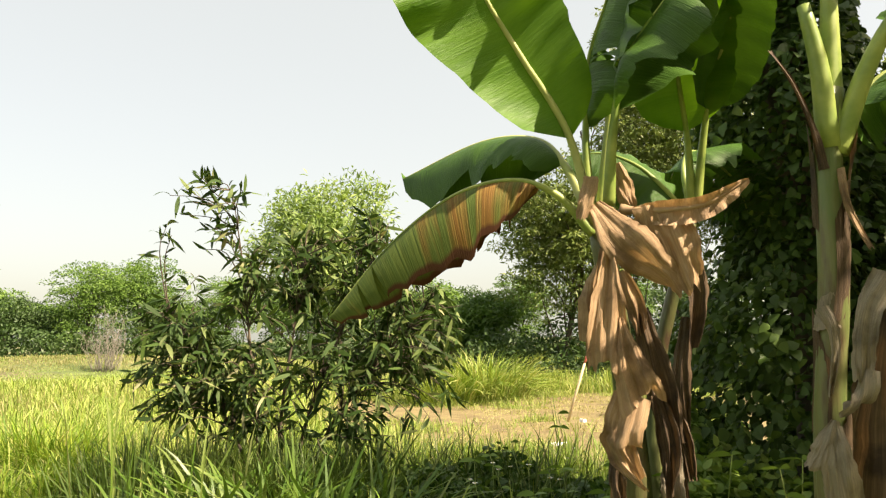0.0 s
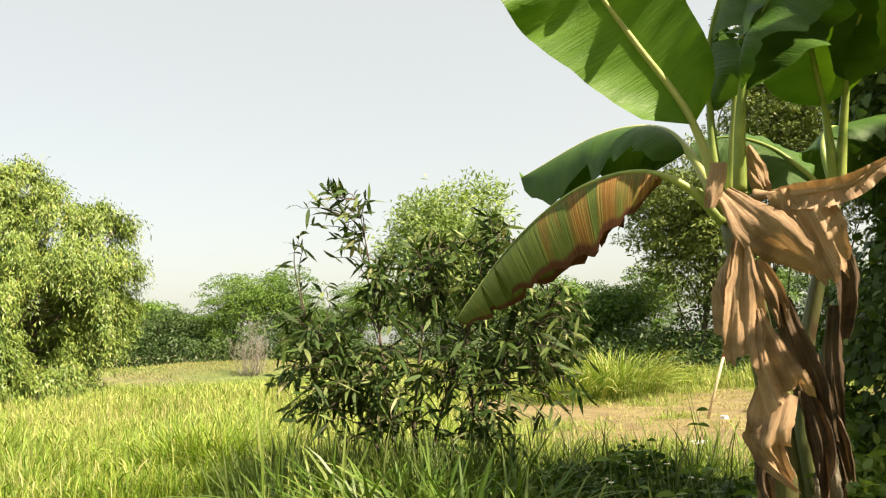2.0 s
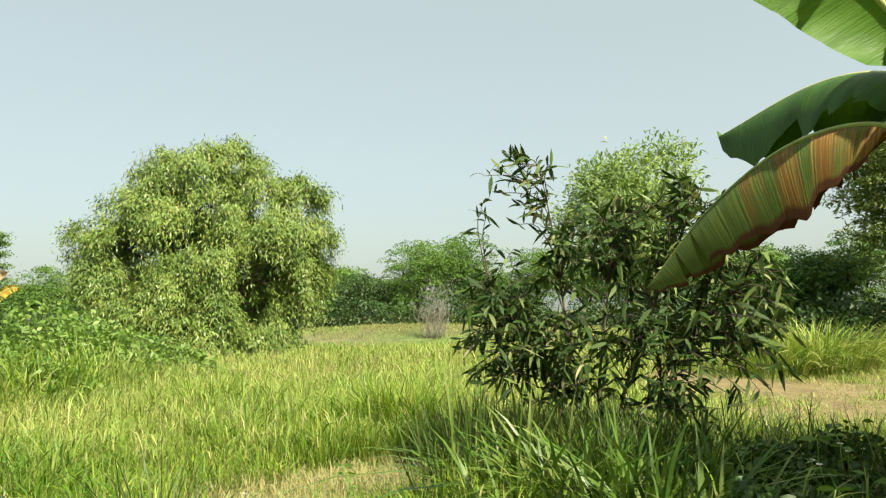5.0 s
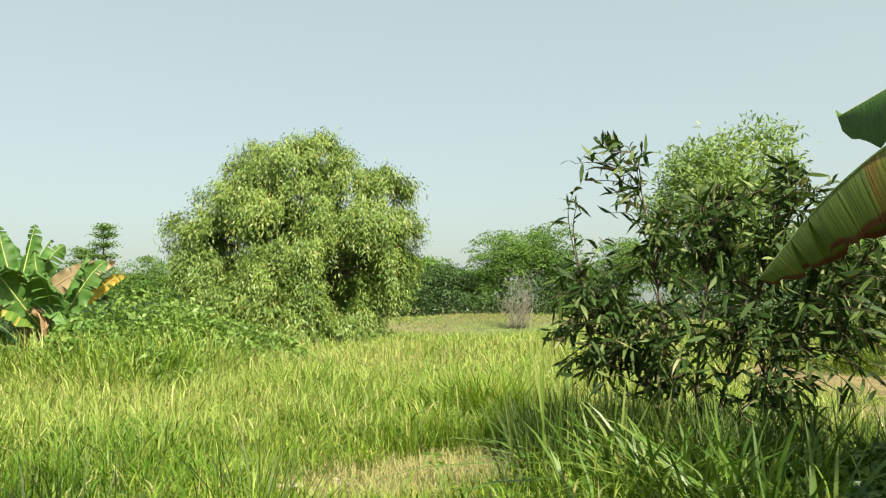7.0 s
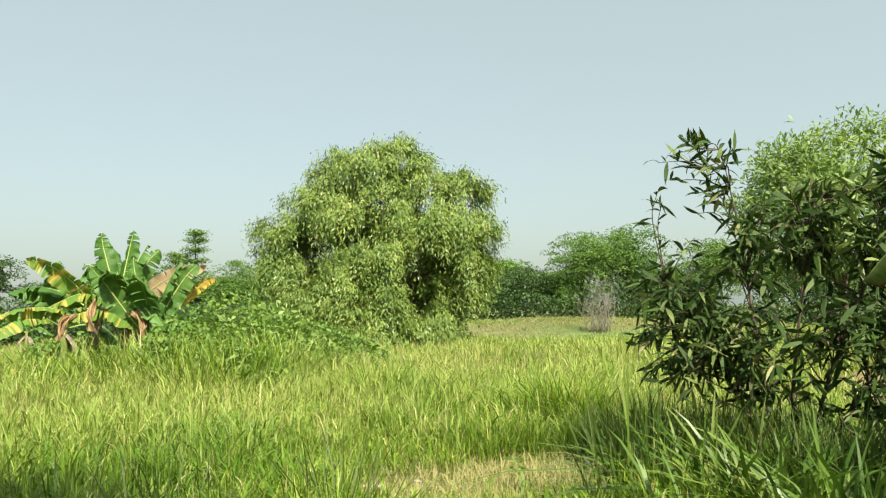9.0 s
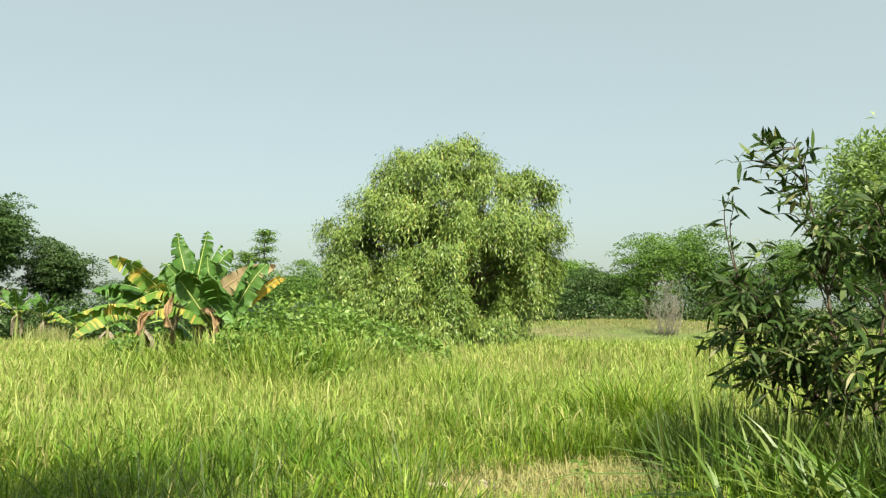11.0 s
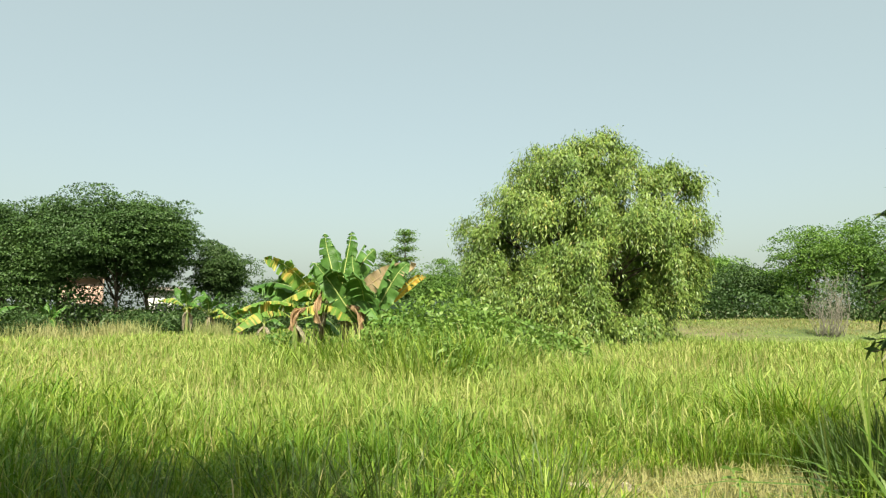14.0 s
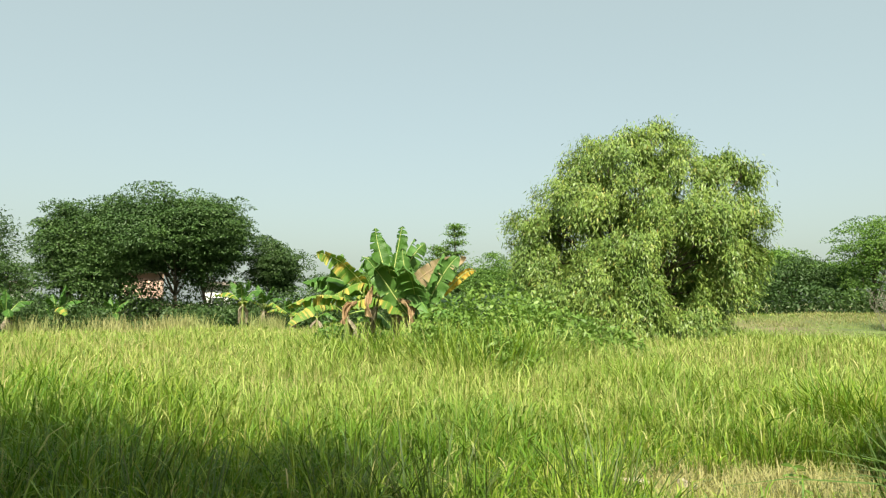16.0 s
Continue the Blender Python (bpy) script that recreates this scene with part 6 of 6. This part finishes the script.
# ------------------------------------------------------------ houses
def house(name, label, az, d, turn, w, dep, h, wall_mat, roof_h, doors, windows):
    x, y = spot(az, d)
    p = thing(name, label, "house", x, y, 0.0)
    part("wall", turned(box(-w / 2, w / 2, 0, dep, -0.2, h), x, y, turn), wall_mat, p, "", False)
    v = np.array([(-w / 2 - .5, -.6, h), (w / 2 + .5, -.6, h), (w / 2 + .5, dep + .5, h), (-w / 2 - .5, dep + .5, h), (-w / 2 - .3, dep / 2, h + roof_h), (w / 2 + .3, dep / 2, h + roof_h)], float)
    v = np.concatenate([v, v + np.array([0, 0, 0.15])])
    f4 = [(0, 1, 5, 4), (2, 3, 4, 5), (6, 10, 11, 7), (8, 11, 10, 9), (0, 6, 7, 1), (2, 8, 9, 3)]
    f3 = [(3, 0, 4), (1, 2, 5), (9, 10, 6), (7, 11, 8)]
    part("roof", turned((v, [np.array(f4), np.array(f3)]), x, y, turn), MAT_ROOF, p, "", False)
    for cx in doors:
        part("door", turned(box(cx - .45, cx + .45, -.05, .02, 0, 2.05), x, y, turn), MAT_GREY_WALL, p, "", False)
    for cx in windows:
        wnd = part("window", turned(box(cx - .6, cx + .6, -.07, .01, 1.0, 2.2), x, y, turn), MAT_PLASTER, p, "", False)
        for s in (-.28, .28):
            part("pane", turned(box(cx + s - .24, cx + s + .24, -.08, .0, 1.08, 2.12), x, y, turn), MAT_GLASS, wnd, "", False)
    return p


h1 = house("house", "pink plastered house with a porch behind trees", -47.5, 66, 44, 3.4, 5.0, 4.2, MAT_PINK, 0.25, (0.3,), (-0.9,))
x, y = spot(-47.4, 66)
part("porch_roof", turned(box(-1.8, 1.4, -2.0, -.05, 1.9, 2.05), x, y, 44), MAT_PLASTER, h1, "", False)
for s in (-1.6, -0.2, 1.2):
    part("porch_post", turned(box(s - .1, s + .1, -1.9, -1.7, -0.1, 1.9), x, y, 44), MAT_PLASTER, h1, "", False)
house("house", "white house half hidden behind the shade tree", -42.0, 72, 40, 2.6, 5.0, 3.3, MAT_PLASTER, 0.3, (), (0.0,))
house("house", "small white house far behind the trees", -55.6, 74, 50, 2.4, 5.0, 3.2, MAT_PLASTER, 0.3, (), (0.0,))
x, y = spot(-50.0, 60)
tagged(new("low_wall", mesh_of("low_wall", turned(box(-5, 5, 0, 0.2, -0.2, 1.0), x, y, 46), MAT_GREY_WALL)), "low grey boundary wall", "wall", "", "structure")


# ------------------------------------------------------------ small things
def stone(label, x, y, sx, sy, sz, turn, seed, material=MAT_STONE, name="stone", category="stone", group="stones"):
    bm = bmesh.new()
    bmesh.ops.create_cube(bm, size=1.0)
    bmesh.ops.subdivide_edges(bm, edges=bm.edges[:], cuts=3, use_grid_fill=True)
    for v in bm.verts:
        k = noise.noise(v.co * 2.3 + Vector((seed, 0, 0)))
        v.co = v.co * (1 + 0.22 * k) - v.co * 0.16 * max(0, v.co.length - 0.62)
        v.co = Vector((v.co.x * sx, v.co.y * sy, v.co.z * sz))
    me = bpy.data.meshes.new(name)
    bm.to_mesh(me)
    bm.free()
    me.materials.append(material)
    ob = new(name, me)
    ob.matrix_world = pose(x, y, float(ground_z(x, y)) + sz * 0.35, 0, 4, turn)
    return tagged(ob, label, category, group)


x, y = spot(-10.8, 6.75)
stone("flat pale stone slab lying in dry grass", x, y, 0.24, 0.12, 0.08, 20, 1)
x, y = spot(-7.2, 6.9)
stone("white broken stone in dry grass", x, y, 0.09, 0.06, 0.07, -30, 2)
x, y = spot(-6.3, 6.8)
stone("small white stone in dry grass", x, y, 0.05, 0.04, 0.05, 60, 3)
x, y = spot(44.4, 13.6)
stone("crumpled white litter on bare soil", x, y, 0.11, 0.09, 0.10, 10, 4, MAT_WHITE, "litter", "litter", "litter")
x, y = spot(42.4, 11.0)
stone("flattened whitish litter on bare soil", x, y, 0.36, 0.2, 0.06, 30, 5, MAT_WHITE, "litter", "litter", "litter")

a, b = np.array((9.32, 9.89, 0.08)), np.array((9.67, 9.69, 1.26))
a = a + (a - b) * (a[2] + 0.05) / max(b[2] - a[2], 0.1)
stake = thing("stake", "slanting peeled wooden stake with a red-painted tip", "stake", a[0], a[1])
part("shaft", tube([a, a * 0.5 + b * 0.5, a * 0.12 + b * 0.88], [0.027, 0.025, 0.023], 8), MAT_STAKE, stake)
part("tip", tube([a * 0.12 + b * 0.88, b], [0.026, 0.022], 8), MAT_RED, stake, "red-painted tip")


def flower(x, y, h, seed):
    rng = np.random.default_rng(seed)
    p = thing("flower", "small white daisy-like flower on a thin stalk", "flower", x, y, None, "white flowers")
    z0 = p.location.z
    top = np.array([x + rng.normal() * 0.04, y + rng.normal() * 0.04, z0 + h])
    part("stalk", tube(bezier([(x, y, z0 - 0.02), (x, y, z0 + h * 0.5), top], 5), 0.003, 4), MAT_PETIOLE, p)
    a = np.arange(6) * 1.047
    w = np.stack([np.cos(a), np.sin(a), np.full(6, 0.25)], 1)
    for k in range(6):
        part("petal", leaves(top[None], w[k:k + 1], 0.026, 0.017, rng, 0.1, BROAD, 0.0, 1.0), MAT_PETAL, p, "", False)
    v, f = tube([top + np.array([0, 0, -0.003]), top + np.array([0, 0, 0.006])], [0.008, 0.006], 7)
    part("flower_centre", (v, f), MAT_STAMEN, p)


rng = np.random.default_rng(500)
for i in range(12):
    x, y = spot(33 + 17 * rng.random(), 5.2 + 1.8 * rng.random())
    flower(x, y, 0.45 + 0.25 * rng.random(), 510 + i)


def sprig(label, x, y, h, n, size, seed, material=MAT_WEED):
    rng = np.random.default_rng(seed)
    p = thing("sprig", label, "weed", x, y, None, "sprigs")
    z0 = p.location.z
    line = bezier([(x, y, z0 - 0.03), (x + rng.normal() * 0.03, y, z0 + h * 0.5), (x + rng.normal() * 0.08, y + rng.normal() * 0.05, z0 + h)], 10)
    part("stalk", tube(line, np.linspace(0.006, 0.003, 10), 5), MAT_PETIOLE, p)
    for i in range(n):
        k = 9 - int(6 * i / n * rng.random() + 0.5 * i / n * 6)
        a = i * 2.4
        w = np.array([[math.cos(a), math.sin(a), 0.35]])
        part("leaf", leaves(line[max(k, 2)][None], w, size * (0.7 + 0.5 * rng.random()), size * 0.3, rng, 0.4, SICKLE, 0.12), material, p)


for az, d, h, n, size, sd in ((43.0, 6.2, 1.05, 7, 0.13, 701), (0.8, 6.6, 0.3, 12, 0.12, 704), (39.2, 6.4, 0.8, 6, 0.11, 705)):
    x, y = spot(az, d)
    sprig("thin weed stalk with a few narrow leaves", x, y, h, n, size, sd)
for az, d, sd in ((8.7, 5.7, 711), (10.4, 5.9, 712), (12.6, 5.6, 713)):
    x, y = spot(az, d)
    grass_clump("few stiff tall grass blades", x, y, 0.3, 1.35, 0.02, 7, MAT_BROAD_GRASS, sd, 0.1, True)
rng = np.random.default_rng(720)
for i in range(26):
    x, y = spot(47 + 16 * rng.random(), 3.5 + 1.2 * rng.random())
    sprig("leafy green weed in the shade of the creepers", x, y, 0.6 + 0.55 * rng.random(), 12, 0.10 + 0.06 * rng.random(), 730 + i)
for i in range(16):
    x, y = spot(33 + 17 * rng.random(), 4.5 + 1.5 * rng.random())
    sprig("leafy green weed beside the white flowers", x, y, 0.5 + 0.35 * rng.random(), 11, 0.10 + 0.06 * rng.random(), 760 + i)
